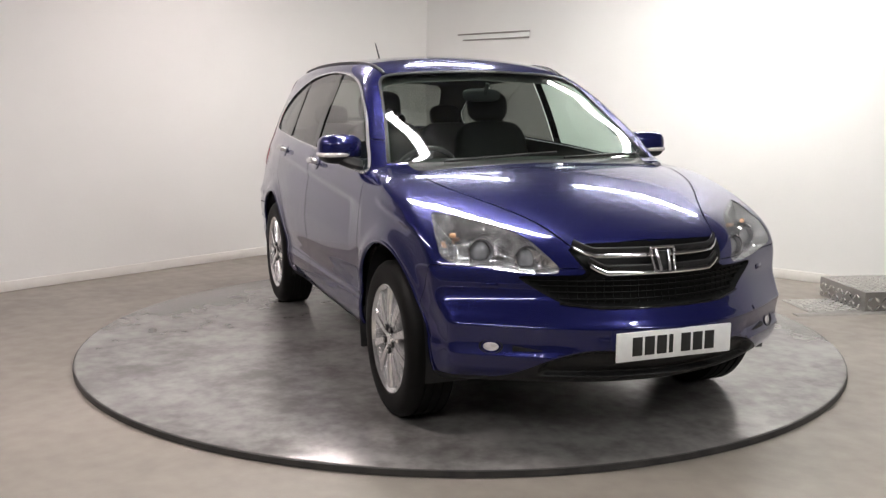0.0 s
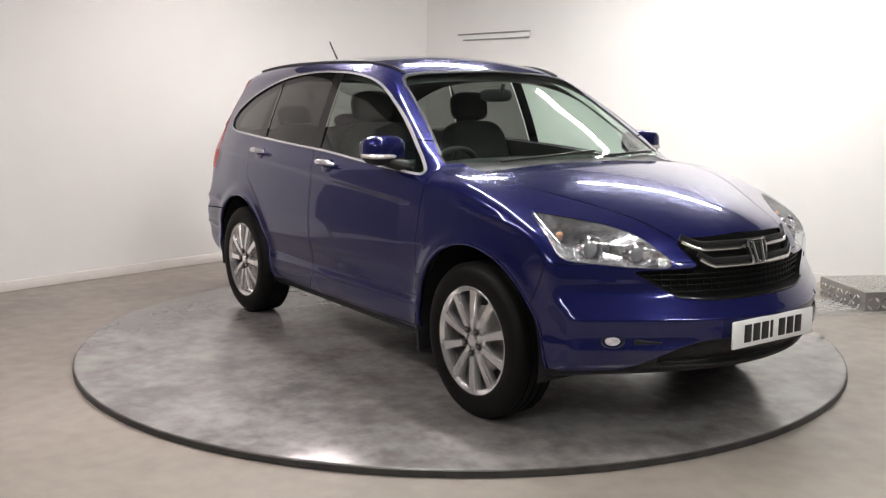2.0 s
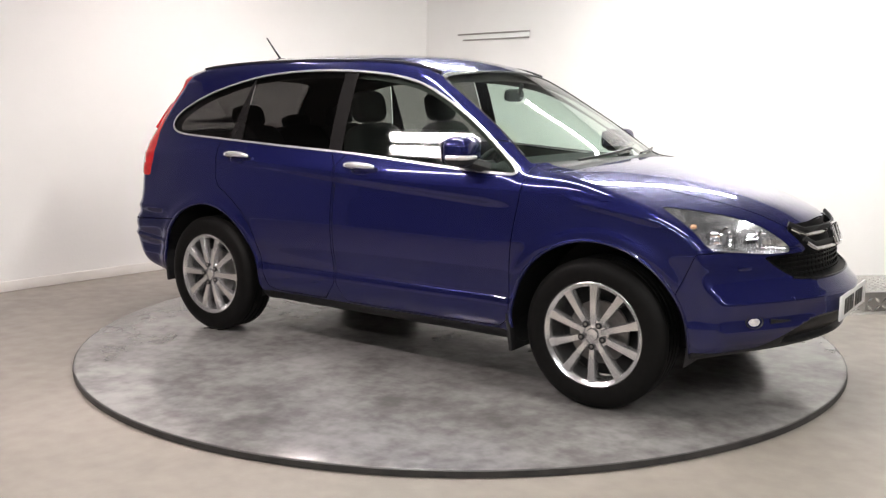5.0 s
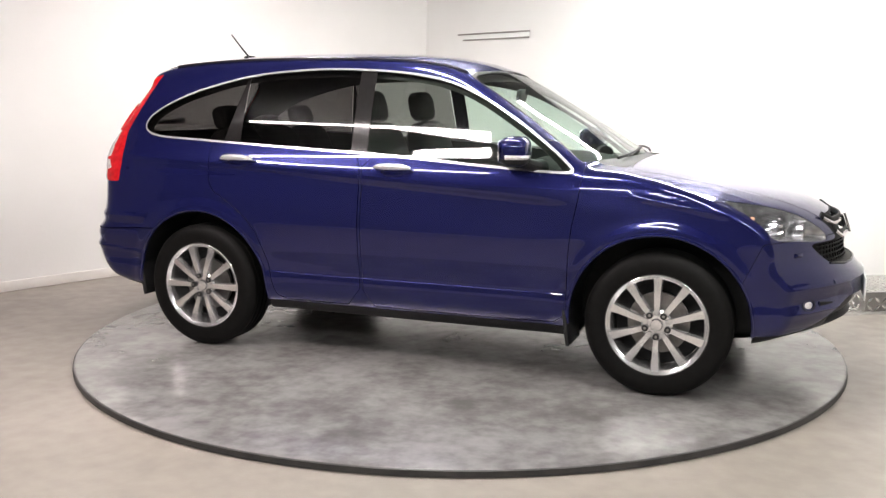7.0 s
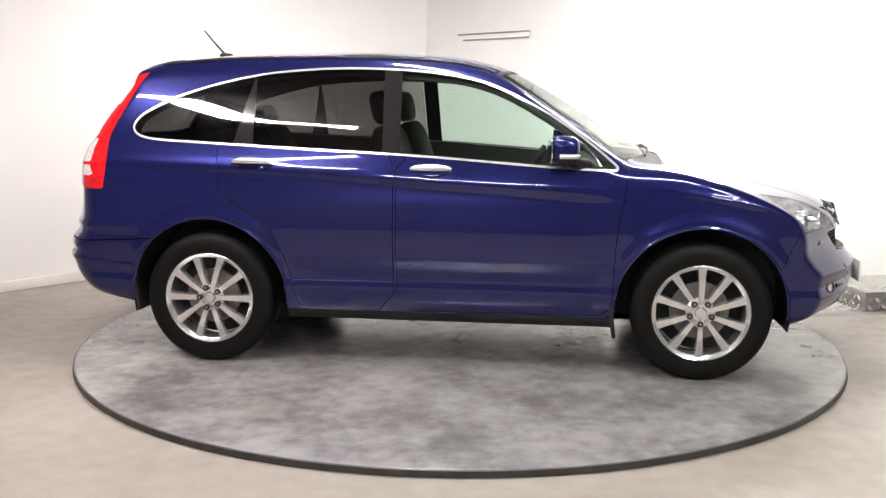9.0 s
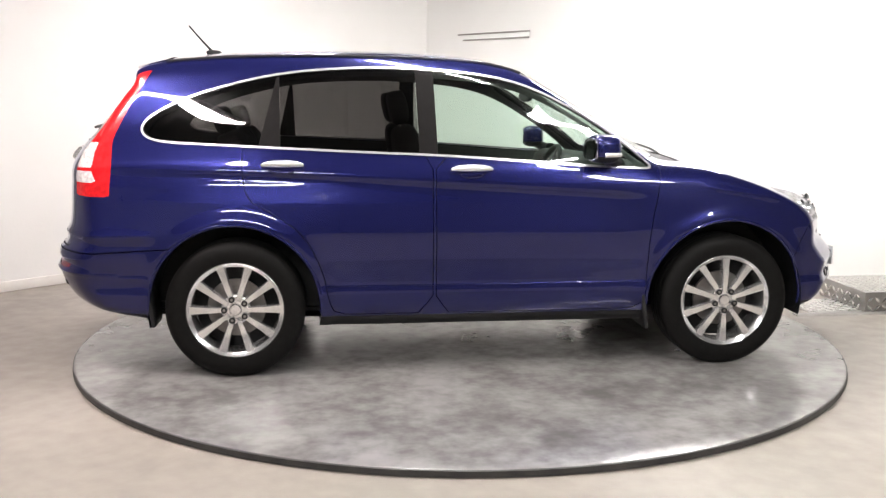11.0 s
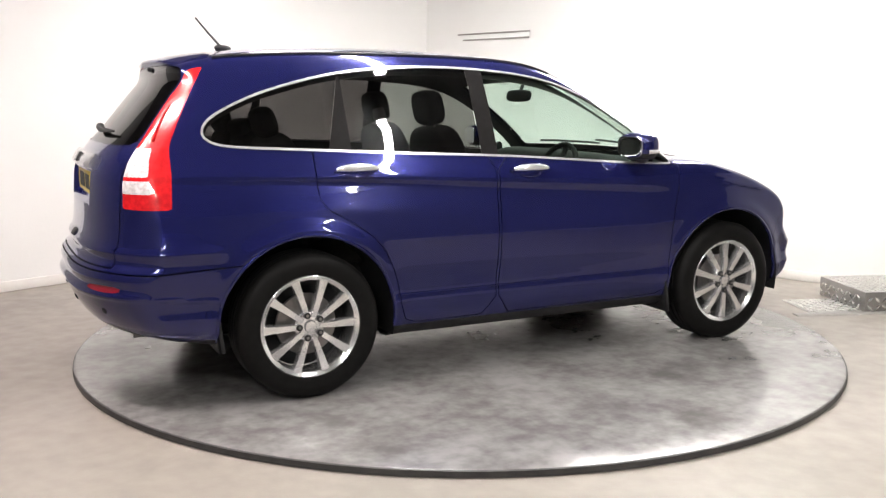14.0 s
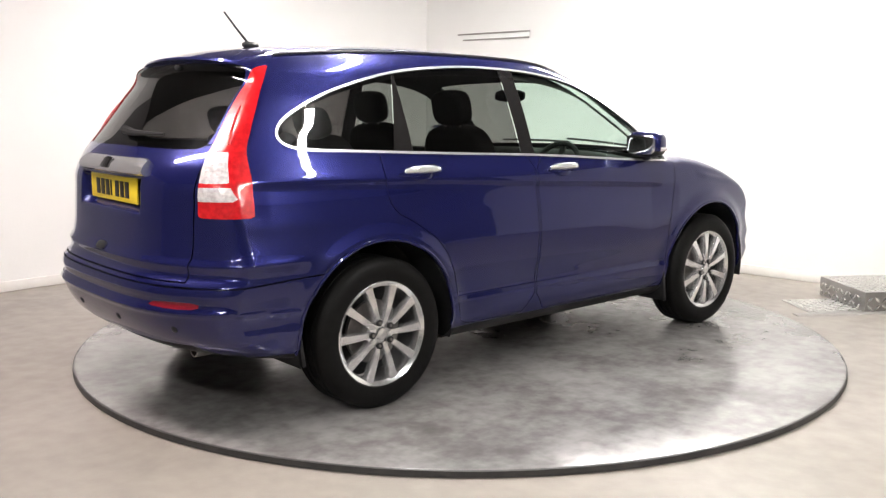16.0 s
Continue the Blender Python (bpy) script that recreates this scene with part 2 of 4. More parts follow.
# ---- the door in the right wall ----
def wall_door():
    e = empty("door_1", pose(0.365, 4.095, FLOOR_Z, 0, 0, math.degrees(math.atan2(ALONG_R.y, ALONG_R.x))))
    tagged(e, "closed white flush door with a grey head strip", "door", kind="structure")
    bm = bmesh.new()
    box(bm, (0.80, 0.006, 2.05), pose(0.02, -0.005, 1.03), 0.002)
    part("door_leaf", bm, M_DOOR, e)
    for name, size, at in (("head_strip", (0.93, 0.05, 0.014), (0, -0.027, 2.145)), ("lower_strip", (0.86, 0.04, 0.014), (0.03, -0.022, 2.085))):
        bm = bmesh.new()
        box(bm, size, pose(*at), 0.004)
        part(name, bm, M_STRIP, e, "grey metal strip")
    bm = bmesh.new()
    box(bm, (0.86, 0.03, 0.046), pose(0.03, -0.017, 2.115), 0.003)
    part("head_board", bm, M_DOOR, e)
    for s in (-1, 1):
        bm = bmesh.new()
        box(bm, (0.03, 0.008, 2.07), pose(0.025 + s * 0.42, -0.006, 1.037), 0.002)
        part("jamb", bm, M_DOOR, e)


wall_door()


# ---- strip lights and added fill lights under the ceiling ----
def strip_or_fill_light(x, y, turn, length, glow):
    e = empty("strip_or_fill_light", pose(x, y, CEIL_Z, 0, 0, turn))
    tagged(e, "long white ceiling strip light, some added as fill", "ceiling light", "strip lights over the turntable")
    bm = bmesh.new()
    box(bm, (length, 0.10, 0.05), pose(0, 0, -0.027), 0.008)
    part("housing", bm, M_BATTEN, e)
    bm = bmesh.new()
    box(bm, (length - 0.06, 0.085, 0.04), pose(0, 0, -0.073))
    part("diffuser", bm, glow, e, "glowing white diffuser")
    for s in (-1, 1):
        bm = bmesh.new()
        box(bm, (0.03, 0.095, 0.046), pose(s * (length / 2 - 0.014), 0, -0.075), 0.006)
        part("end_cap", bm, M_BATTEN, e)


for x, y, turn, length in LIGHTS:
    strip_or_fill_light(x, y, turn, length, M_TUBE_WARM if x < -1 else M_TUBE)


# ---- turntable ----
DECK_R = 2.25


def turntable():
    e = empty("turntable", pose(0, 0, FLOOR_Z))
    tagged(e, "round worn grey steel car turntable with black rim", "turntable")
    bm = bmesh.new()
    h = -FLOOR_Z
    lathe(bm, [(0.0005, h), (0.6, h), (1.2, h), (1.8, h), (DECK_R - 0.012, h), (DECK_R - 0.004, h - 0.002), (DECK_R - 0.003, h - 0.006)], 160, pose(0, 0, 0, 90))
    part("deck", bm, M_DECK, e)
    bm = bmesh.new()
    lathe(bm, [(DECK_R - 0.05, h - 0.003), (DECK_R - 0.003, h - 0.003), (DECK_R + 0.004, h - 0.006), (DECK_R + 0.006, 0.004), (DECK_R - 0.05, 0.004)], 160, pose(0, 0, 0, 90), closed=True)
    part("rim", bm, M_RIM, e, "black rubber rim")
    return e


table_ob = turntable()


# ---- tread-plate box, loose plate and cable cover by the wall ----
def tread(bm, w, d, m, pitch=0.056):
    """Raised lozenge studs in alternating directions on a plate of w by d in the local xy plane."""
    for i in range(int(w / pitch)):
        for j in range(int(d / pitch)):
            a = 45 if (i + j) % 2 else -45
            mm = m @ pose(-w / 2 + pitch * (i + 0.5), -d / 2 + pitch * (j + 0.5), 0.0015, 0, 0, a)
            vs = [bm.verts.new(mm @ Vector(p)) for p in ((-0.032, 0, 0), (0, -0.012, 0), (0.032, 0, 0), (0, 0.012, 0), (0, 0, 0.006))]
            for k in range(4):
                bm.faces.new((vs[k], vs[(k + 1) % 4], vs[4]))


def tread_box():
    w, d, h = 0.9, 0.62, 0.145
    e = empty("tread_plate_box", pose(3.253, 1.085, FLOOR_Z, 0, 0, 7.5))
    tagged(e, "low aluminium tread-plate box on the concrete floor", "step box")
    bm = bmesh.new()
    box(bm, (w, d, h), pose(0, 0, h / 2), 0.006)
    part("body", bm, M_PLATE, e)
    bm = bmesh.new()
    tread(bm, w - 0.02, d - 0.02, pose(0, 0, h))
    tread(bm, w - 0.02, h - 0.01, pose(0, -d / 2, h / 2, 90))
    tread(bm, d - 0.02, h - 0.01, pose(-w / 2, 0, h / 2, 90, 0, -90))
    tagged(part("raised_studs", bm, M_STUD, e, smooth=False), kind="stuff")


tread_box()


def floor_plate():
    e = empty("floor_plate", pose(2.68, 0.94, FLOOR_Z, 0, 0, 7.5))
    tagged(e, "thin tread-plate sheet lying on the concrete floor", "floor plate")
    bm = bmesh.new()
    box(bm, (0.5, 0.42, 0.006), pose(0, 0, 0.003), 0.002)
    part("sheet", bm, M_PLATE, e)
    bm = bmesh.new()
    tread(bm, 0.48, 0.4, pose(0, 0, 0.006))
    tagged(part("raised_studs", bm, M_STUD, e, smooth=False), kind="stuff")


floor_plate()


def cable_cover():
    bm = bmesh.new()
    lip = [(-0.045, 0), (-0.03, 0.009), (0.03, 0.009), (0.045, 0)]
    rows = [[bm.verts.new((x, y, z)) for y, z in lip] for x in np.linspace(0, 1.2, 9)]
    for a, b in zip(rows, rows[1:]):
        for k in range(4):
            bm.faces.new((a[k], b[k], b[(k + 1) % 4], a[(k + 1) % 4]))
    bm.faces.new(rows[0])
    bm.faces.new(rows[-1][::-1])
    ob = part("cable_cover", bm, M_STRIP, m=pose(2.33, 0.62, FLOOR_Z, 0, 0, 8))
    tagged(ob, "flat grey cable cover on the concrete floor", "cable cover")


cable_cover()


# ---- the car's outer skin as one smooth implicit surface ----
def chaikin(pts, closed=True, n=2):
    p = np.array(pts, float)
    for _ in range(n):
        q = np.roll(p, -1, 0) if closed else p[1:]
        a = p if closed else p[:-1]
        mid = np.stack([0.75 * a + 0.25 * q, 0.25 * a + 0.75 * q], 1).reshape(-1, 2)
        p = mid if closed else np.concatenate([p[:1], mid, p[-1:]])
    return p


def poly_sd(px, pz, poly):
    """Signed distance to a closed polygon, positive inside."""
    d2 = np.full(px.shape, 1e9)
    inside = np.zeros(px.shape, bool)
    for (ax, az), (bx, bz) in zip(poly, np.roll(poly, -1, 0)):
        ex, ez = bx - ax, bz - az
        h = np.clip(((px - ax) * ex + (pz - az) * ez) / (ex * ex + ez * ez + 1e-12), 0, 1)
        d2 = np.minimum(d2, (px - ax - h * ex) ** 2 + (pz - az - h * ez) ** 2)
        if az != bz:
            inside ^= ((az > pz) != (bz > pz)) & (px < ex * (pz - az) / (bz - az) + ax)
    return np.where(inside, 1, -1) * np.sqrt(d2)


def blur(a, sigma, axis):
    r = int(3 * sigma)
    k = np.exp(-0.5 * (np.arange(-r, r + 1) / sigma) ** 2)
    k /= k.sum()
    pad = [(0, 0)] * a.ndim
    pad[axis] = (r, r)
    b = np.pad(a, pad, mode="edge")
    n = a.shape[axis]
    return sum(w * np.take(b, range(i, i + n), axis) for i, w in enumerate(k))


def table(knots, lo, hi, sigma=0.02, n=2400):
    """A smooth curve through about the given knots, as a lookup."""
    k = np.array(knots, float)
    s = np.linspace(lo, hi, n)
    v = blur(np.interp(s, k[:, 0], k[:, 1]), sigma * n / (hi - lo), 0)
    return lambda x: np.interp(x, s, v)


# centreline of the body seen from the side: roof, windscreen, bonnet, nose, belly, tail
OUTLINE = [(-1.86, 1.615), (-1.68, 1.662), (-1.43, 1.69), (-1.14, 1.703), (-0.78, 1.709), (-0.43, 1.703), (-0.09, 1.682),
           (0.1, 1.655), (0.26, 1.608), (0.42, 1.525), (0.6, 1.42), (0.77, 1.322), (0.94, 1.218), (1.08, 1.132), (1.14, 1.118), (1.32, 1.102),
           (1.6, 1.05), (1.86, 0.97), (2.04, 0.89), (2.125, 0.82), (2.165, 0.74), (2.16, 0.655), (2.215, 0.6), (2.255, 0.54),
           (2.255, 0.43), (2.225, 0.36), (2.13, 0.30), (1.85, 0.255), (1.7, 0.24), (1.0, 0.235), (0.0, 0.235), (-1.0, 0.235), (-1.75, 0.28),
           (-2.12, 0.33), (-2.23, 0.375), (-2.29, 0.46), (-2.32, 0.55), (-2.318, 0.62), (-2.292, 0.675), (-2.262, 0.715), (-2.248, 0.76), (-2.236, 0.83), (-2.228, 1.0), (-2.218, 1.1),
           (-2.152, 1.2), (-2.05, 1.31), (-1.93, 1.46), (-1.84, 1.56)]
GX0, GZ0, GS, GNX, GNZ = -2.9, -0.3, 0.01, 580, 260
_gx, _gz = np.meshgrid(GX0 + GS * np.arange(GNX), GZ0 + GS * np.arange(GNZ), indexing="ij")
SILH = blur(blur(-poly_sd(_gx, _gz, chaikin(OUTLINE)), 1.3, 0), 1.3, 1)


def silhouette(x, z):
    """Cubic B-spline lookup of the side outline's distance, negative inside."""
    u = np.clip((x - GX0) / GS, 2, GNX - 4)
    v = np.clip((z - GZ0) / GS, 2, GNZ - 4)
    i, j = u.astype(int), v.astype(int)
    a, b = u - i, v - j

    def w(t):
        return ((1 - t) ** 3 / 6, (3 * t ** 3 - 6 * t ** 2 + 4) / 6, (-3 * t ** 3 + 3 * t ** 2 + 3 * t + 1) / 6, t ** 3 / 6)
    wa, wb = w(a), w(b)
    return sum(wa[m] * wb[n] * SILH[i + m - 1, j + n - 1] for m in range(4) for n in range(4))


# half width by height, and how it tapers to nose and tail
section = table([(0.15, 0.78), (0.25, 0.80), (0.3, 0.845), (0.36, 0.868), (0.44, 0.876), (0.472, 0.869), (0.54, 0.877), (0.6, 0.891), (0.75, 0.905), (0.9, 0.9),
                 (1.0, 0.886), (1.06, 0.868), (1.12, 0.838), (1.18, 0.815), (1.3, 0.774), (1.45, 0.713), (1.6, 0.643), (1.75, 0.555)], 0.0, 2.0, 0.012)
taper = table([(-2.5, 0.18), (-2.1, 0.098), (-1.9, 0.06), (-1.6, 0.03), (-1.2, 0.01), (-0.8, 0), (0.9, 0), (1.3, 0.006), (1.7, 0.035), (2.0, 0.08), (2.4, 0.16)], -2.8, 2.8, 0.08)
plan_front = table([(-2.8, 0), (0.0, 0.06), (0.3, 0.12), (0.9, 0.30), (1.15, 0.28), (1.5, 0.3), (1.9, 0.55), (2.3, 0.62), (2.8, 0.62)], -2.8, 2.8, 0.1)
plan_rear = table([(-2.8, 0.26), (-2.0, 0.235), (-1.8, 0.19), (-1.5, 0.12), (-1.2, 0), (2.8, 0)], -2.8, 2.8, 0.08)
crown = table([(-2.8, 0.05), (-1.6, 0.13), (-0.6, 0.15), (0.2, 0.13), (0.7, 0.05), (1.2, 0.03), (1.8, 0.09), (2.2, 0.08), (2.8, 0)], -2.8, 2.8, 0.1)
WHEEL_X, WHEEL_Z, ARCH_R = 1.31, 0.355, 0.44
crease_z = table([(-2.2, 1.075), (-1.5, 1.06), (-1.0, 1.042), (-0.3, 1.0), (0.5, 0.948), (0.95, 0.92)], -2.8, 2.8, 0.15)


def ease(t):
    t = np.clip(t, 0, 1)
    return t * t * (3 - 2 * t)


# lower edge of the blue front bumper over the blackened intake and chin, by distance from the middle
intake_top = table([(0.0, 0.47), (0.33, 0.468), (0.45, 0.438), (0.53, 0.395), (0.62, 0.335), (1.0, 0.325)], 0.0, 1.2, 0.02)


def skin(p):
    """Less than zero inside the body."""
    x, y, z = p[..., 0], np.abs(p[..., 1]), p[..., 2]
    y2 = np.minimum(y, 1.0) ** 2
    up = np.clip((z - 0.75) / 0.3, 0, 1)
    up = up * up * (3 - 2 * up)
    square = (0.25 + 1.75 * y2) * (1 - 0.25 * np.clip((z - 1.0) / 0.15, 0, 1))
    a = silhouette(x + (plan_front(x) - plan_rear(x) * square) * y2, z + crown(x) * y2 * up)
    # folds pressed into the two bumpers
    nose = np.clip((x - 1.75) / 0.15, 0, 1)
    a = a - 0.010 * nose * np.exp(-((z - 0.553) / 0.018) ** 2) + 0.016 * nose * np.exp(-((z - 0.485) / 0.035) ** 2) * np.clip((y - 0.3) / 0.15, 0, 1)
    a = a - 0.008 * nose * np.exp(-((z - 0.43) / 0.014) ** 2) * np.clip((y - 0.25) / 0.15, 0, 1)
    tail = np.clip((-1.85 - x) / 0.15, 0, 1)
    a = a + 0.014 * tail * np.exp(-((z - 0.585) / 0.024) ** 2) - 0.010 * tail * np.exp(-((z - 0.545) / 0.013) ** 2)
    a = a - 0.012 * tail * np.exp(-((z - 0.742) / 0.018) ** 2) + 0.012 * tail * np.exp(-((z - 0.690) / 0.022) ** 2)
    # number plate recess in the tailgate, dark intake under the front plate
    a = a + 0.048 * ease((-1.95 - x) / 0.1) * ease((0.345 - y) / 0.03) * ease((z - 0.925) / 0.04) * ease((1.088 - z) / 0.02)
    a = a + 0.035 * ease((x - 1.9) / 0.1) * ease((0.52 - y) / 0.06) * ease((z - 0.345) / 0.025) * ease((intake_top(y) - z) / 0.02)
    wide = 1 - 0.58 * (x < 0) / (1 + np.exp(-np.clip((0.78 - z) / 0.045, -30, 30)))
    half = section(z) - taper(x) * wide
    for s in (-1, 1):
        r = np.hypot(x - s * WHEEL_X, z - WHEEL_Z)
        half = half + 0.014 * np.exp(-((r - 0.455) / 0.048) ** 2)
    hip = np.clip((-1.68 - x) / 0.1, 0, 1)
    half = half + hip * (0.006 * np.exp(-((z - 0.512 - 0.09 * (-1.7 - x)) / 0.012) ** 2) + 0.007 * np.exp(-((z - 0.742) / 0.018) ** 2) - 0.006 * np.exp(-((z - 0.69) / 0.022) ** 2))
    fade = np.clip((0.95 - x) / 0.25, 0, 1) * np.clip((x + 2.05) / 0.2, 0, 1)
    half = half - 0.019 * fade / (1 + np.exp(-np.clip((crease_z(x) - z) / 0.010, -30, 30))) * np.exp(-np.clip((crease_z(x) - z) / 0.2, 0, 9) ** 2)
    # fender fold running forward from the windscreen pillar
    half = half + 0.006 * np.exp(-((z - (0.970 -0.167 * (x - 1.204))) / 0.016) ** 2) * np.clip((x - 1.144) / 0.1, 0, 1) * np.clip((1.643 - x) / 0.1, 0, 1)
    b = (y - half) * 0.93
    k = 0.085 - 0.03 * np.clip(np.maximum((1.2 - z) / 0.3, (-1.5 - x) / 0.3), 0, 1) - 0.045 * np.clip((x - 0.1) / 0.3, 0, 1) * np.clip((z - 1.1) / 0.1, 0, 1)
    k = k - 0.024 * np.clip((x - 1.0) / 0.2, 0, 1) * np.clip((k - 0.03) / 0.024, 0, 1)
    h = np.clip(k - np.abs(a - b), 0, None)
    return np.maximum(a, b) + h * h / (4 * k)


def slope(p):
    g = np.empty_like(p)
    for i in range(3):
        d = np.zeros(3)
        d[i] = 0.004
        g[..., i] = (skin(p + d) - skin(p - d)) / 0.008
    return g


def skin_mesh(step, level=0.0):
    """Surface nets on a grid, then settled on the surface: points, normals, triangles."""
    ax = [np.arange(lo, hi, step) for lo, hi in ((-2.42, 2.42), (-1.0 - step / 2, 1.0), (0.12, 1.8))]
    shape = [len(a) for a in ax]
    f = np.stack([skin(np.stack(np.meshgrid([x], ax[1], ax[2], indexing="ij"), -1))[0] for x in ax[0]]) + level
    s = f < 0
    c = np.zeros([n - 1 for n in shape])
    tot = np.zeros([n - 1 for n in shape] + [3])
    idx = np.stack(np.meshgrid(*[np.arange(n - 1) for n in shape], indexing="ij"), -1)
    corner = [(i, j, k) for i in (0, 1) for j in (0, 1) for k in (0, 1)]

    def cut(a, o):
        return a[o[0]:shape[0] - 1 + o[0], o[1]:shape[1] - 1 + o[1], o[2]:shape[2] - 1 + o[2]]
    for a in corner:
        for d in range(3):
            if a[d] == 0:
                b = list(a)
                b[d] = 1
                fa, fb = cut(f, a), cut(f, b)
                m = (fa < 0) != (fb < 0)
                t = np.where(m, fa / np.where(m, fa - fb, 1), 0)
                c += m
                for q in range(3):
                    tot[..., q] += m * (a[q] + (t if q == d else 0))
    live = c > 0
    number = np.full(live.shape, -1)
    number[live] = np.arange(live.sum())
    v = (idx[live] + tot[live] / c[live][:, None]) * step + np.array([a[0] for a in ax])
    quads = []
    for d in range(3):
        e, g = [q for q in range(3) if q != d]
        lo = [slice(1, n - 1) for n in shape]
        lo[d] = slice(0, shape[d] - 1)
        hi = list(lo)
        hi[d] = slice(1, shape[d])
        a, b = s[tuple(lo)], s[tuple(hi)]
        at = np.argwhere(a != b)
        flip = b[tuple(at.T)]
        for q in (e, g):
            at[:, q] += 1
        ring = []
        for de, dg in ((0, 0), (-1, 0), (-1, -1), (0, -1)):
            k = at.copy()
            k[:, e] += de
            k[:, g] += dg
            ring.append(number[tuple(k.T)])
        ring = np.stack(ring, 1)
        if d == 1:
            flip = ~flip
        ring[flip] = ring[flip][:, ::-1]
        quads.append(ring)
    q = np.concatenate(quads)
    for _ in range(4):
        g = slope(v)
        v = v - ((skin(v) + level) / np.maximum((g * g).sum(1), 0.05))[:, None] * g
    n = slope(v)
    n /= np.linalg.norm(n, axis=1)[:, None]
    return v, n, np.concatenate([q[:, [0, 1, 2]], q[:, [0, 2, 3]]])


def split(mesh, g):
    """Cut a mesh along g = 0: the pieces where g is above and below zero."""
    v, n, t = mesh
    val = g(v)
    out = []
    for sign in (1, -1):
        w = val * sign
        inn = w[t] > 0
        cnt = inn.sum(1)
        keep = [t[cnt == 3]]
        V, N, base = [v], [n], len(v)
        for c in (1, 2):
            tt, ii = t[cnt == c], inn[cnt == c]
            if not len(tt):
                continue
            odd = np.argmax(ii if c == 1 else ~ii, 1)
            r = np.arange(len(tt))
            a, b, d = tt[r, odd], tt[r, (odd + 1) % 3], tt[r, (odd + 2) % 3]
            new_ids = []
            for e in (b, d):
                h = w[a] / (w[a] - w[e])
                V.append(v[a] + h[:, None] * (v[e] - v[a]))
                nn = n[a] + h[:, None] * (n[e] - n[a])
                N.append(nn / np.linalg.norm(nn, axis=1)[:, None])
                new_ids.append(base + np.arange(len(tt)))
                base += len(tt)
            p, q = new_ids
            if c == 1:
                keep.append(np.stack([a, p, q], 1))
            else:
                keep += [np.stack([p, b, d], 1), np.stack([p, d, q], 1)]
        V, N, T = np.concatenate(V), np.concatenate(N), np.concatenate(keep)
        key = np.round(V, 6)
        used = np.unique(T)
        _, first, inv = np.unique(key[used], axis=0, return_index=True, return_inverse=True)
        remap = np.zeros(len(V), int)
        remap[used] = inv.ravel()
        T = remap[T]
        T = T[(T[:, 0] != T[:, 1]) & (T[:, 1] != T[:, 2]) & (T[:, 0] != T[:, 2])]
        out.append((V[used][first], N[used][first], T))
    return out


# ---- the car: regions of the skin ----
def sym(pts):
    """A closed outline from its half with y above zero, mirrored."""
    return pts + [(-a, b) for a, b in pts[::-1]]


DLO = chaikin([(-1.765, 1.275), (-1.735, 1.325), (-1.66, 1.372), (-1.53, 1.432), (-1.4, 1.475), (-1.235, 1.519), (-1.07, 1.552), (-0.9, 1.573), (-0.6, 1.59), (-0.3, 1.581), (-0.07, 1.562),
               (0.14, 1.525), (0.3, 1.465), (0.45, 1.387), (0.6, 1.296), (0.75, 1.186), (0.86, 1.092), (0.868, 1.08), (0.84, 1.078), (0.5, 1.094), (0.016, 1.131),
               (-0.285, 1.15), (-0.6, 1.163), (-1.05, 1.185), (-1.4, 1.203), (-1.64, 1.214), (-1.735, 1.235)], n=2)
WINDSCREEN = chaikin(sym([(0.0, 1.585), (0.3, 1.578), (0.5, 1.565), (0.590, 1.54), (0.620, 1.45), (0.660, 1.33), (0.722, 1.17), (0.752, 1.08), (0.72, 1.03), (0.3, 1.03)]), n=2)
REAR_GLASS = chaikin(sym([(0.0, 1.592), (0.3, 1.588), (0.55, 1.578), (0.58, 1.55), (0.582, 1.478), (0.598, 1.365), (0.622, 1.255), (0.61, 1.222), (0.53, 1.214), (0.3, 1.214), (0.0, 1.216)]), n=2)
TAIL_LAMP = chaikin([(0.598, 1.572), (0.594, 1.478), (0.609, 1.365), (0.635, 1.263), (0.652, 1.2), (0.672, 1.14), (0.683, 1.074), (0.684, 0.96), (0.688, 0.942), (0.71, 0.939), (0.93, 0.936), (0.93, 1.2), (0.80, 1.56), (0.606, 1.575)], n=1)
# front edge of the tail lamp by height
lamp_edge = table([(0.9, -1.928), (1.09, -1.915), (1.2, -1.914), (1.235, -1.905), (1.327, -1.861), (1.459, -1.791), (1.566, -1.728), (1.6, -1.70)], 0.8, 1.7, 0.012)
HEADLAMP = chaikin([(0.775, 0.962), (0.70, 0.949), (0.60, 0.928), (0.53, 0.906), (0.48, 0.875), (0.45, 0.83), (0.39, 0.752), (0.51, 0.752), (0.60, 0.760), (0.70, 0.774), (0.815, 0.786), (0.815, 0.87), (0.79, 0.93)], n=2)
GRILLE = chaikin(sym([(0.0, 0.866), (0.2, 0.866), (0.368, 0.858), (0.335, 0.79), (0.305, 0.750), (0.43, 0.746), (0.56, 0.744), (0.556, 0.730), (0.482, 0.68), (0.406, 0.634), (0.3, 0.622), (0.0, 0.624)]), n=1)
BONNET = chaikin([(1.13, -0.70), (1.38, -0.655), (1.55, -0.572), (1.69, -0.492), (1.86, -0.405), (1.98, -0.366), (2.045, -0.33), (2.06, -0.2), (2.068, 0.0), (2.06, 0.2), (2.045, 0.33), (1.98, 0.366), (1.86, 0.405),
                  (1.69, 0.492), (1.55, 0.572), (1.38, 0.655), (1.13, 0.70), (1.11, 0.5), (1.125, 0.0), (1.11, -0.5)], n=1)
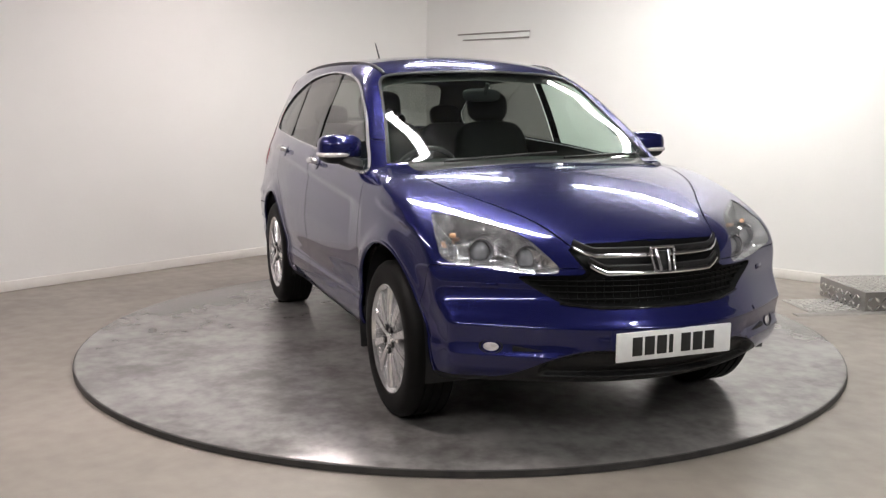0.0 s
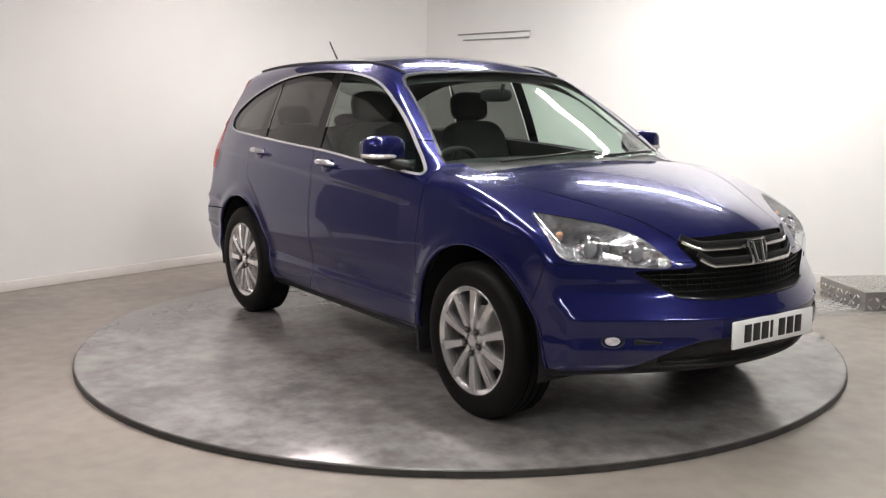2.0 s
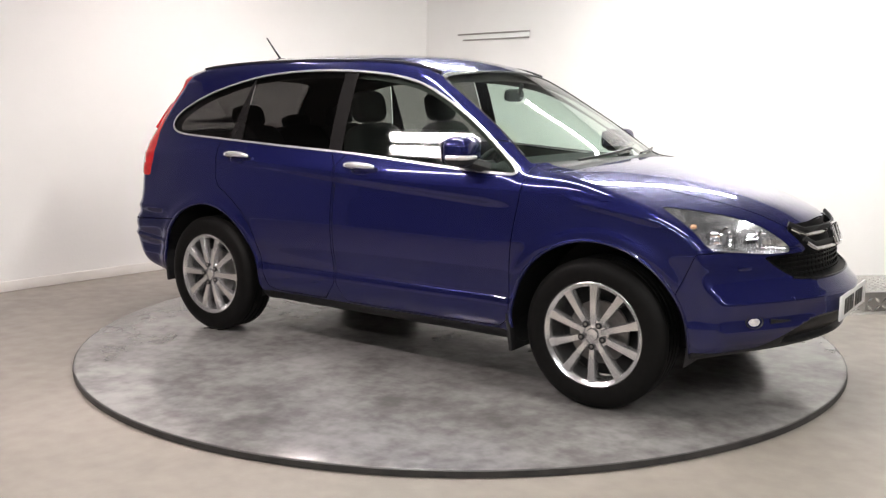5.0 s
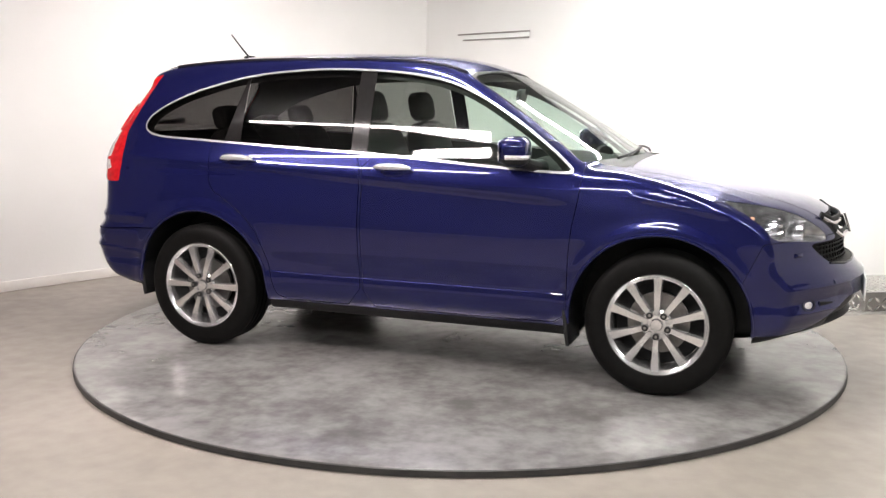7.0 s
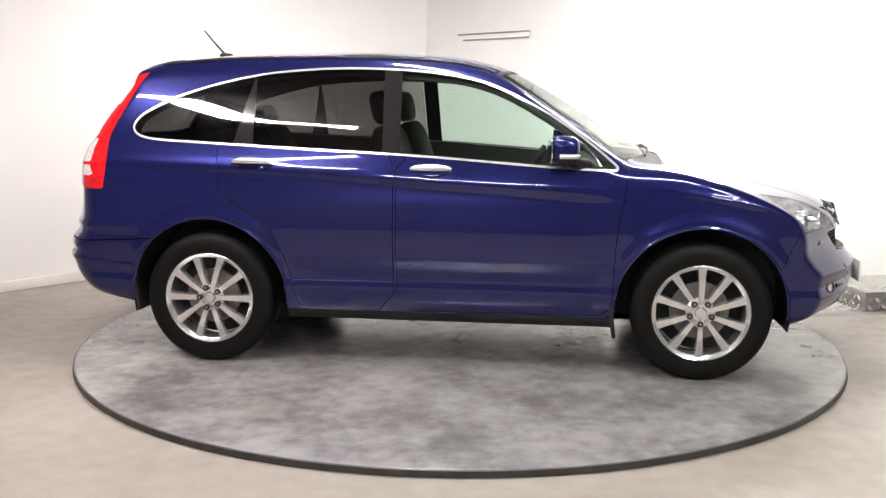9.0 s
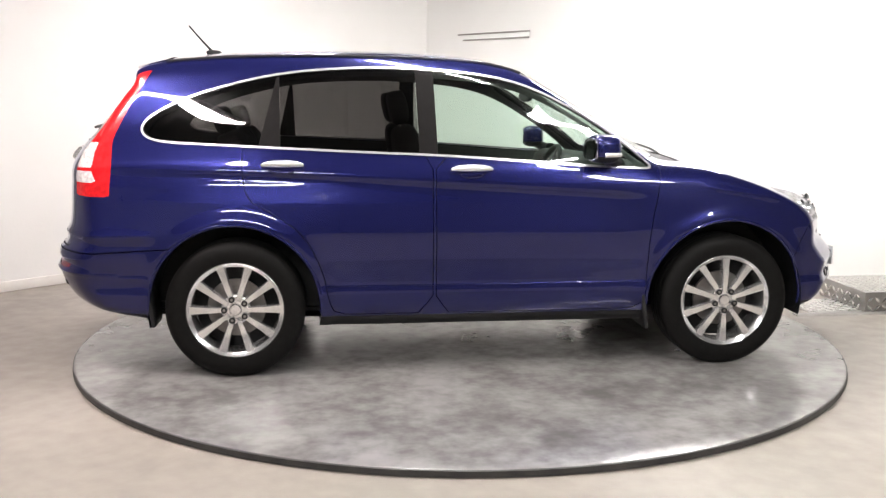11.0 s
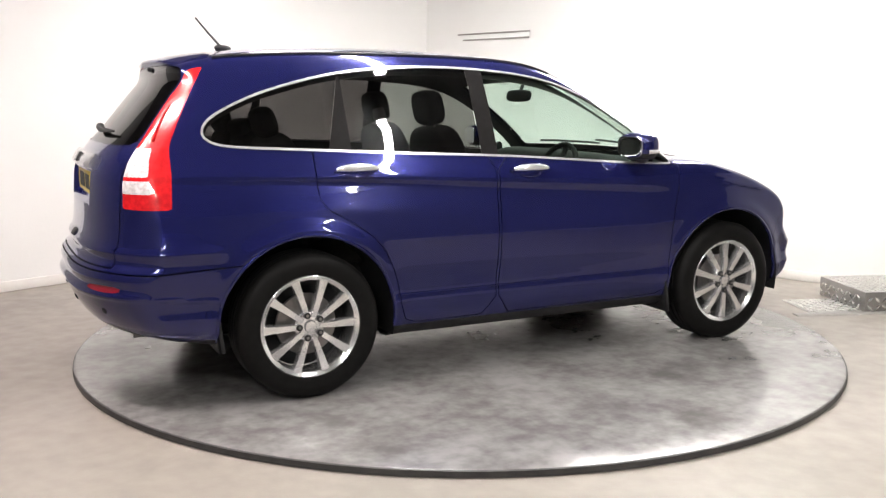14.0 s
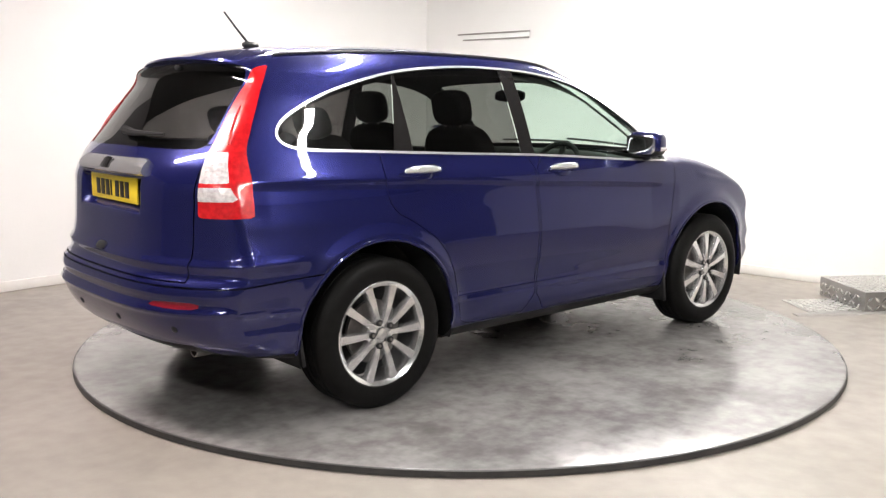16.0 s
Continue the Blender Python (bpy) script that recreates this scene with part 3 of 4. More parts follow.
FRONT_DOOR = chaikin([(0.93, 1.2), (0.925, 1.0), (0.875, 0.75), (0.865, 0.5), (0.86, 0.32), (0.6, 0.312), (0.0, 0.312), (-0.272, 0.312), (-0.272, 0.7), (-0.272, 1.2), (0.3, 1.3)], n=1)
REAR_DOOR = chaikin([(-0.284, 1.2), (-0.284, 0.7), (-0.284, 0.312), (-0.6, 0.312), (-0.80, 0.312), (-0.835, 0.4), (-0.86, 0.55), (-0.95, 0.74), (-1.12, 0.86), (-1.24, 0.92), (-1.262, 1.05), (-1.262, 1.3), (-0.6, 1.3)], n=1)
REFLECTOR = chaikin([(0.50, 0.568), (0.50, 0.584), (0.62, 0.593), (0.742, 0.592), (0.742, 0.566), (0.62, 0.562)], n=1)


def region(poly, i, j, test, fold=True):
    """A cutting function: distance into the outline in the plane of axes i and j, below zero where test fails."""
    lo, hi = poly.min(0) - 0.06, poly.max(0) + 0.06

    def g(v):
        a = np.abs(v[:, i]) if fold and i == 1 else v[:, i]
        b = v[:, j]
        out = np.full(len(v), -1.0)
        near = test(v) & (a > lo[0]) & (a < hi[0]) & (b > lo[1]) & (b < hi[1])
        out[near] = poly_sd(a[near], b[near], poly)
        return out
    return g


def side_of(v):
    return np.abs(v[:, 1]) > 0.42


g_dlo = region(DLO, 0, 2, lambda v: side_of(v) & (v[:, 2] > 0.95))
_g_ws = region(WINDSCREEN, 1, 2, lambda v: (v[:, 0] > 0.05) & (v[:, 0] < 1.4), fold=False)


def g_windscreen(v):
    return np.minimum(_g_ws(v), 1.075 - (v[:, 0] + 0.33 * v[:, 1] ** 2))


g_rear = region(REAR_GLASS, 1, 2, lambda v: v[:, 0] < -1.5, fold=False)
_g_tail = region(TAIL_LAMP, 1, 2, lambda v: v[:, 0] < -1.55)


def g_tail(v):
    return np.minimum(_g_tail(v), (lamp_edge(v[:, 2]) - v[:, 0]) * 0.8)


g_head = region(HEADLAMP, 1, 2, lambda v: v[:, 0] > 1.4)
g_grille = region(GRILLE, 1, 2, lambda v: v[:, 0] > 1.7, fold=False)
g_bonnet = region(BONNET, 0, 1, lambda v: v[:, 2] > 0.8, fold=False)
g_fdoor = region(FRONT_DOOR, 0, 2, side_of)
g_rdoor = region(REAR_DOOR, 0, 2, side_of)
g_reflector = region(REFLECTOR, 1, 2, lambda v: v[:, 0] < -1.9)


def g_arch(v):
    r = np.minimum(np.hypot(v[:, 0] - WHEEL_X, v[:, 2] - WHEEL_Z), np.hypot(v[:, 0] + WHEEL_X, v[:, 2] - WHEEL_Z))
    return np.minimum(ARCH_R - r, np.abs(v[:, 1]) - 0.56)


def g_cowl(v):
    return np.minimum(1.128 - (v[:, 0] + 0.05 * v[:, 1] ** 2), np.minimum(v[:, 0] - 0.8, np.minimum(0.66 - np.abs(v[:, 1]), v[:, 2] - 1.0)))


def g_front_bumper(v):
    return np.minimum(v[:, 0] - (1.70 + (v[:, 2] - 0.6) * 0.45), 0.775 - v[:, 2])


def g_rear_bumper(v):
    return np.minimum(-1.55 - v[:, 0], 0.657 + 0.06 * np.clip(v[:, 0] + 2.0, 0, 1) - v[:, 2])


def g_tailgate(v):
    return np.minimum(np.minimum(-1.7 - v[:, 0], 0.672 - np.abs(v[:, 1])), np.minimum(v[:, 2] - 0.67, 1.24 - v[:, 2]))


def offset(mesh, d):
    v, n, t = mesh
    return v - n * (d[:, None] if isinstance(d, np.ndarray) else d), n, t


def outer(v, d):
    """Points moved out along the skin's slope by d."""
    g = slope(v)
    return v + d * g / np.maximum(np.linalg.norm(g, axis=1), 1e-6)[:, None]


def faces_where(mesh, test):
    """The faces of a mesh whose centre passes the test."""
    v, n, t = mesh
    t = t[test(v[t].mean(1))]
    used, inv = np.unique(t, return_inverse=True)
    return v[used], n[used], inv.reshape(-1, 3)


def right_half(mesh):
    return faces_where(mesh, lambda c: c[:, 1] < 0)


def left_half(mesh):
    return faces_where(mesh, lambda c: c[:, 1] > 0)


def skin_part(name, mesh, mat, parent, label="", keep_normals=True):
    return mesh_part(name, mesh[0], mesh[2], mat, parent, True, mesh[1] if keep_normals else None, label)


def gap(g, width=0.0028):
    return lambda v: width - np.abs(g(v))


def on_skin(x=None, y=None, z=None, lift=0.0, start=None):
    """A point on the skin: two coordinates given, the third found from outside inwards (x from nose or tail by start's sign)."""
    s = np.linspace(0, 2.6, 2600)
    if y is None:
        sg = -1 if (start or -1) < 0 else 1
        p = np.stack([np.full_like(s, x), sg * (1.05 - s), np.full_like(s, z)], 1)
    elif x is None:
        sg = 1 if (start or 1) > 0 else -1
        p = np.stack([sg * (2.45 - s), np.full_like(s, y), np.full_like(s, z)], 1)
    else:
        p = np.stack([np.full_like(s, x), np.full_like(s, y), 1.85 - s], 1)
    f = skin(p)
    q = p[np.argmax(f < 0)]
    n = slope(q[None])[0]
    n /= np.linalg.norm(n)
    return Vector(q + n * lift), Vector(n)


def frame_at(p, n, up=Vector((0, 0, 1))):
    """A pose at p whose local z is n and whose local y leans to up."""
    z = n.normalized()
    x = up.cross(z).normalized()
    y = z.cross(x)
    m = Matrix((x, y, z)).transposed().to_4x4()
    m.translation = p
    return m


# ---- the car's shell ----
def car_shell(car):
    body = skin_mesh(0.0135)
    _, body = split(body, g_arch)
    # side windows with their bright trim
    dlo, body = split(body, g_dlo)
    band, body = split(body, lambda v: g_dlo(v) + 0.0115)
    band = (*offset(band, -0.004)[:2], band[2])
    for half in (right_half, left_half):
        skin_part("window_trim", half(band), M_TRIM, car, "bright chrome strip round the side windows")
    b_post, dlo = split(dlo, lambda v: 0.048 - np.abs(v[:, 0] + 0.305 + 0.03 * (v[:, 2] - 1.15)))
    c_post, dlo = split(dlo, lambda v: 0.055 - 0.05 * np.clip((v[:, 2] - 1.2) / 0.35, 0, 1) - np.abs(v[:, 0] + 1.12 - 0.12 * (v[:, 2] - 1.2)))
    for post, name in ((b_post, "door_pillar"), (c_post, "window_divider")):
        for half in (right_half, left_half):
            skin_part(name, half(post), M_GBLACK, car, "gloss black pillar strip")
    dlo = (dlo[0] - dlo[1] * np.minimum(0.007, np.maximum(g_dlo(dlo[0]), 0))[:, None], dlo[1], dlo[2])
    for half in (right_half, left_half):
        d = half(dlo)
        for name, lo, hi, mat, label in (("front_door_window", -0.3, 2, M_GLASS, "clear greenish door glass"), ("rear_door_window", -1.11, -0.3, M_PRIV, "dark privacy glass"),
                                         ("quarter_window", -3, -1.11, M_PRIV, "dark privacy glass")):
            skin_part(name, faces_where(d, lambda c: (c[:, 0] > lo) & (c[:, 0] < hi)), mat, car, label)
    # windscreen, cowl, rear glass
    ws, body = split(body, g_windscreen)
    skin_part("windscreen", offset(ws, 0.004), M_GLASS, car, "clear windscreen")
    seal, body = split(body, lambda v: g_windscreen(v) + 0.012)
    seal, cowl0 = split(seal, lambda v: v[:, 2] - 1.16)
    skin_part("windscreen_seal", seal, M_BLACK, car, "black rubber seal")
    cowl, body = split(body, g_cowl)
    cowl = (np.concatenate([cowl[0], cowl0[0]]), np.concatenate([cowl[1], cowl0[1]]), np.concatenate([cowl[2], cowl0[2] + len(cowl[0])]))
    skin_part("cowl", offset(cowl, 0.008), M_BLACK, car, "black plastic wiper cowl")
    rg, body = split(body, g_rear)
    skin_part("rear_window", offset(rg, 0.004), M_PRIV, car, "dark rear glass")
    # lamps
    tail, body = split(body, g_tail)
    tail = (tail[0] + tail[1] * np.minimum(0.005, np.maximum(g_tail(tail[0]), 0) * 0.5)[:, None], tail[1], tail[2])

    def g_white(v):
        y, z = np.abs(v[:, 1]), v[:, 2]
        wide = 0.722 + (1.209 - z) * 0.42 - y
        upper = np.minimum(1.209 - z, z - 1.084)
        lower = np.minimum(1.066 - z, z - 1.008)
        return np.minimum(np.maximum(upper, lower), wide)
    white, red = split(tail, g_white)
    for half in (right_half, left_half):
        lamp = skin_part("tail_lamp", half(red), M_RED, car, "tall red tail lamp")
        w = half(white)
        for name, lo, hi in (("reversing_lens", 0.9, 1.077), ("indicator_lens", 1.077, 1.4)):
            skin_part(name, faces_where(w, lambda c: (c[:, 2] > lo) & (c[:, 2] < hi)), M_CLEAR, lamp, "clear lens")
    for s in (-1, 1):
        bm = bmesh.new()
        # raised rib added to give the upper lamp its bright streak
        stem = [on_skin(y=s * yy, z=zz, lift=0.006, start=-1)[0] for yy, zz in ((0.705, 1.235), (0.682, 1.29), (0.662, 1.345), (0.648, 1.395))]
        tube(bm, stem, [0.012, 0.011, 0.009, 0.006], 8, flat=0.5)
        part("lamp_streak_rib", bm, M_RED, car, "raised red rib for the lamp's highlight streak")
        for z in (1.105, 1.13, 1.155, 1.18):
            y0, y1 = 0.70 - 0.30 * (z - 1.1), 0.72 + (1.209 - z) * 0.42 - 0.012
            bm = bmesh.new()
            tube(bm, [on_skin(y=s * yy, z=z, lift=0.004, start=-1)[0] for yy in np.linspace(y0, y1, 6)], 0.0035, 6, flat=0.6)
            part("lens_rib", bm, M_CLEAR, car, "clear lens rib")
    refl, body = split(body, g_reflector)
    for half in (right_half, left_half):
        skin_part("rear_reflector", half(offset(refl, 0.003)), M_DARKRED, car, "red bumper reflector")
    head, body = split(body, g_head)
    sd = np.maximum(g_head(head[0]), 0)
    bowl = (head[0] - head[1] * np.minimum(0.075, sd * 1.1 + 0.003)[:, None], head[1], head[2])
    for half, s in ((right_half, -1), (left_half, 1)):
        lamp = skin_part("headlamp", half(bowl), M_REFL, car, "clear headlamp with silver reflector", keep_normals=False)
        skin_part("lens", half(offset(head, -0.001)), M_LENS, lamp, "clear plastic lens")
        for yy, zz, r in ((0.665, 0.862, 0.044), (0.515, 0.835, 0.042)):
            p, n = on_skin(y=s * yy, z=zz, lift=-0.055)
            bm = bmesh.new()
            m = frame_at(p, (Vector((1, s * 0.15, 0.1))).normalized()) @ pose(0, 0, 0, 90)
            lathe(bm, [(r * 1.25, 0.034), (r * 1.12, 0.04), (r, 0.03), (r * 0.98, -0.02)], 32, m)
            part("bezel_ring", bm, M_CHROME, lamp)
            bm = bmesh.new()
            lathe(bm, [(r * 0.95 * math.cos(a), 0.002 + 0.032 * math.sin(a)) for a in np.linspace(0, 1.55, 8)], 28, m)
            part("projector", bm, M_BALL, lamp, "round projector lens")
        p, n = on_skin(y=s * 0.735, z=0.90, lift=-0.03)
        bm = bmesh.new()
        pillow(bm, (0.03, 0.02, 0.02), frame_at(p, n), 0.8, 14, 8)
        part("indicator_bulb", bm, M_AMBER, lamp, "orange indicator bulb")
    # grille recess
    gr, body = split(body, g_grille)
    gr = (gr[0] - gr[1] * np.minimum(0.03, np.maximum(g_grille(gr[0]), 0) * 1.6)[:, None], gr[1], gr[2])
    grille = skin_part("grille", gr, M_MESH, car, "black recessed front grille", keep_normals=False)
    # panels
    bonnet, body = split(body, g_bonnet)
    bonnet = split(bonnet, lambda v: g_bonnet(v) - 0.0065)[0]
    skin_part("bonnet", bonnet, M_PAINT, car)
    doors = {}
    for name, g in (("front_door", g_fdoor), ("rear_door", g_rdoor)):
        d, body = split(body, g)
        d = split(d, lambda v: g(v) - 0.0045)[0]
        d = split(d, lambda v: 1.30 - v[:, 2])[0]
        for half, s in ((right_half, -1), (left_half, 1)):
            doors[name, s] = skin_part(name, half(d), M_PAINT, car)
    fb, body = split(body, g_front_bumper)
    fb = split(fb, lambda v: g_front_bumper(v) - 0.004)[0]
    # black below this edge: the intake, and the chin's shade put into its colour
    low, fb = split(fb, lambda v: intake_top(np.abs(v[:, 1])) - v[:, 2])
    skin_part("front_bumper", fb, M_PAINT, car)
    skin_part("front_skirt", low, M_BLACK, car, "black lower intake and chin, shade painted in")
    rb, body = split(body, g_rear_bumper)
    rb = split(rb, lambda v: g_rear_bumper(v) - 0.007)[0]
    low, rb = split(rb, lambda v: 0.335 + 0.06 * np.clip((0.75 - np.abs(v[:, 1])) / 0.1, 0, 1) - v[:, 2])
    skin_part("rear_bumper", rb, M_PAINT, car)
    skin_part("rear_skirt", low, M_BLACK, car, "black plastic lower edge")
    tg, body = split(body, g_tailgate)
    tg = split(tg, lambda v: g_tailgate(v) - 0.006)[0]
    skin_part("tailgate", tg, M_PAINT, car)
    under, body = split(body, lambda v: 0.305 - v[:, 2])
    skin_part("underbody", under, M_BLACK, car, "black underbody")
    skin_part("body_shell", body, M_PAINT, car)
    # cabin lining inside the shell
    lining = skin_mesh(0.04, 0.05)
    for g in (lambda v: g_dlo(outer(v, 0.05)) - 0.006, lambda v: g_rear(outer(v, 0.05)) - 0.006, lambda v: g_arch(v) + 0.02, lambda v: v[:, 0] - 1.15,
              lambda v: g_windscreen(outer(v, 0.05)) - 0.004):
        lining = split(lining, g)[1]
    skin_part("cabin_lining", lining, M_LINING, car, "dark grey cabin lining")
    # black inner shell behind the shut lines
    inner = skin_mesh(0.03, 0.014)
    for g in (lambda v: g_dlo(outer(v, 0.014)) + 0.004, lambda v: g_rear(outer(v, 0.014)) + 0.004, lambda v: g_arch(v) + 0.012, lambda v: g_windscreen(outer(v, 0.014)) + 0.004,
              lambda v: g_head(outer(v, 0.014)) + 0.012, lambda v: g_grille(outer(v, 0.014)) + 0.012, lambda v: g_bonnet(outer(v, 0.014)) - 0.05):
        inner = split(inner, g)[1]
    skin_part("inner_shell", inner, M_BLACK, car, "black inner shell")
    return doors, grille


def wheel_liner(car, x, s):
    bm = bmesh.new()
    m = pose(x, 0, WHEEL_Z)
    lathe(bm, [(0.02, s * 0.52), (ARCH_R + 0.004, s * 0.52), (ARCH_R + 0.004, s * 0.86)], 72, m)
    bmesh.ops.bisect_plane(bm, geom=bm.verts[:] + bm.edges[:] + bm.faces[:], plane_co=(0, 0, 0.262), plane_no=(0, 0, -1), clear_outer=True)
    part("wheel_arch_liner", bm, M_BLACK, car, "black wheel arch liner")


def wheel(car, x, s):
    """A ten-spoke alloy wheel; s is the side, -1 right."""
    R, y_out = 0.356, 0.893
    w = empty("wheel", pose(x, s * y_out, R - 0.002, 0, 0, 0 if s < 0 else 180) @ pose(0, 0, 0, 0, 90 if x < 0 else 0, 0))
    w.parent = car
    tagged(w, "silver ten-spoke alloy wheel with black tyre")
    # local y points into the car; y = 0 is the outer tyre face
    bm = bmesh.new()
    prof = [(0.245, 0.02), (0.252, 0.006), (0.27, 0.002), (0.30, 0.0), (0.325, 0.004), (0.343, 0.016), (0.352, 0.03)]
    for k in range(4):
        a = 0.036 + k * 0.041
        prof += [(R, a), (R, a + 0.032), (R - 0.007, a + 0.034), (R - 0.007, a + 0.039)]
    prof += [(R, 0.2), (0.343, 0.21), (0.30, 0.224), (0.25, 0.21)]
    lathe(bm, prof, 72)
    part("tyre", bm, M_RUBBER, w, "black road tyre")
    bm = bmesh.new()
    lathe(bm, [(0.236, 0.2), (0.222, 0.16), (0.218, 0.06), (0.226, 0.022), (0.236, 0.014), (0.246, 0.008), (0.251, 0.011), (0.25, 0.022)], 72)
    rim = part("rim", bm, M_ALLOY, w)
    for k in range(10):
        a = 36 * k
        bm = bmesh.new()
        # a spoke widening outwards, with a crown
        rows = []
        for r, half, dep, th in ((0.045, 0.0135, 0.020, 0.045), (0.09, 0.0165, 0.014, 0.04), (0.15, 0.0195, 0.013, 0.035), (0.20, 0.0225, 0.016, 0.03), (0.234, 0.027, 0.017, 0.028)):
            rows.append([bm.verts.new((u * half, dep + (0.006 if abs(u) > 0.8 else 0.0) + d, r)) for u, d in ((-1, th), (-1, 0.006), (-0.75, 0), (0.75, 0), (1, 0.006), (1, th))])
        for p, q in zip(rows, rows[1:]):
            for i in range(5):
                bm.faces.new((p[i], p[i + 1], q[i + 1], q[i]))
        part("spoke", bm, M_ALLOY, w, m=pose(0, 0, 0, 0, a, 0))
    bm = bmesh.new()
    lathe(bm, [(0.0005, 0.014), (0.026, 0.015), (0.03, 0.02), (0.032, 0.026), (0.068, 0.027), (0.076, 0.034), (0.078, 0.08)], 40)
    part("hub", bm, M_ALLOY, w)
    for k in range(5):
        a = radians(72 * k - 90)
        bm = bmesh.new()
        lathe(bm, [(0.0005, 0.006), (0.0065, 0.006), (0.0075, 0.009), (0.0075, 0.05)], 10, pose(0.057 * math.cos(a), 0, 0.057 * math.sin(a)))
        part("wheel_nut", bm, M_STEEL, w)
        # black disc proud of the hub, painting in the shade of a nut hole
        bm = bmesh.new()
        lathe(bm, [(0.0155, 0.022), (0.0155, 0.011), (0.014, 0.0105), (0.0005, 0.0125)], 16, pose(0.057 * math.cos(a), 0, 0.057 * math.sin(a)))
        part("nut_recess_shade", bm, M_BLACK, w)
    bm = bmesh.new()
    lathe(bm, [(0.03, 0.085), (0.15, 0.085), (0.15, 0.105), (0.03, 0.105)], 48)
    part("brake_disc", bm, M_STEEL, w, "steel brake disc")
    bm = bmesh.new()
    lathe(bm, [(0.0005, 0.15), (0.22, 0.15)], 32)
    part("inner_barrel", bm, M_BLACK, w)


def door_handle(door, x, z, s):
    p, n = on_skin(x=x, z=z, lift=0.0, start=s)
    m = frame_at(p, n)
    bm = bmesh.new()
    pillow(bm, (0.14, 0.075, 0.012), m, 0.8, 24, 8)
    cup = part("handle_cup", bm, M_PAINT, door)
    bm = bmesh.new()
    pts = [m @ Vector((t, 0.004, 0.018 + 0.024 * (1 - (t / 0.105) ** 2) ** 0.5)) for t in np.linspace(-0.1045, 0.1045, 13)]
    tube(bm, pts, [0.009 + 0.010 * (1 - abs(t) ** 3) for t in np.linspace(-1, 1, 13)], 10, up=Vector((0, s * 1.0, 0)), flat=1.0)
    part("handle", bm, M_TRIM, door, "chrome door handle")


def door_mirror(car, s):
    e = empty("door_mirror")
    e.parent = car
    tagged(e, "blue door mirror with clear indicator strip")
    m = pose(0.598, s * 0.908, 1.178, 0, 0, s * -8)
    bm = bmesh.new()
    pillow(bm, (0.15, 0.222, 0.150), m, 0.62, 32, 20)
    bmesh.ops.bisect_plane(bm, geom=bm.verts[:] + bm.edges[:] + bm.faces[:], plane_co=m @ Vector((0, 0, -0.035)), plane_no=(0, 0, -1), clear_outer=True)
    part("cap", bm, M_PAINT, e)
    bm = bmesh.new()
    pillow(bm, (0.148, 0.218, 0.148), m @ pose(0, 0, -0.001), 0.62, 32, 20)
    bmesh.ops.bisect_plane(bm, geom=bm.verts[:] + bm.edges[:] + bm.faces[:], plane_co=m @ Vector((0, 0, -0.033)), plane_no=(0, 0, 1), clear_outer=True)
    part("lower_shell", bm, M_BLACK, e, "black lower shell")
    bm = bmesh.new()
    pillow(bm, (0.156, 0.180, 0.036), m @ pose(0.0, s * 0.026, -0.026), 0.62, 32, 8)
    bmesh.ops.bisect_plane(bm, geom=bm.verts[:] + bm.edges[:] + bm.faces[:], plane_co=m @ Vector((-0.02, 0, 0)), plane_no=(-1, 0, 0), clear_outer=True)
    part("indicator_strip", bm, M_CLEAR, e, "clear indicator strip")
    bm = bmesh.new()
    pillow(bm, (0.012, 0.185, 0.115), m @ pose(-0.071, 0, 0.0), 0.5, 28, 10)
    part("mirror_glass", bm, M_MIRROR, e, "mirror glass")
    bm = bmesh.new()
    tube(bm, [(0.70, s * 0.79, 1.095), (0.675, s * 0.83, 1.10), (0.645, s * 0.875, 1.115), (0.615, s * 0.915, 1.13)], [0.04, 0.034, 0.03, 0.028], 12, flat=1.3)
    part("mirror_arm", bm, M_BLACK, e, "black mirror arm")


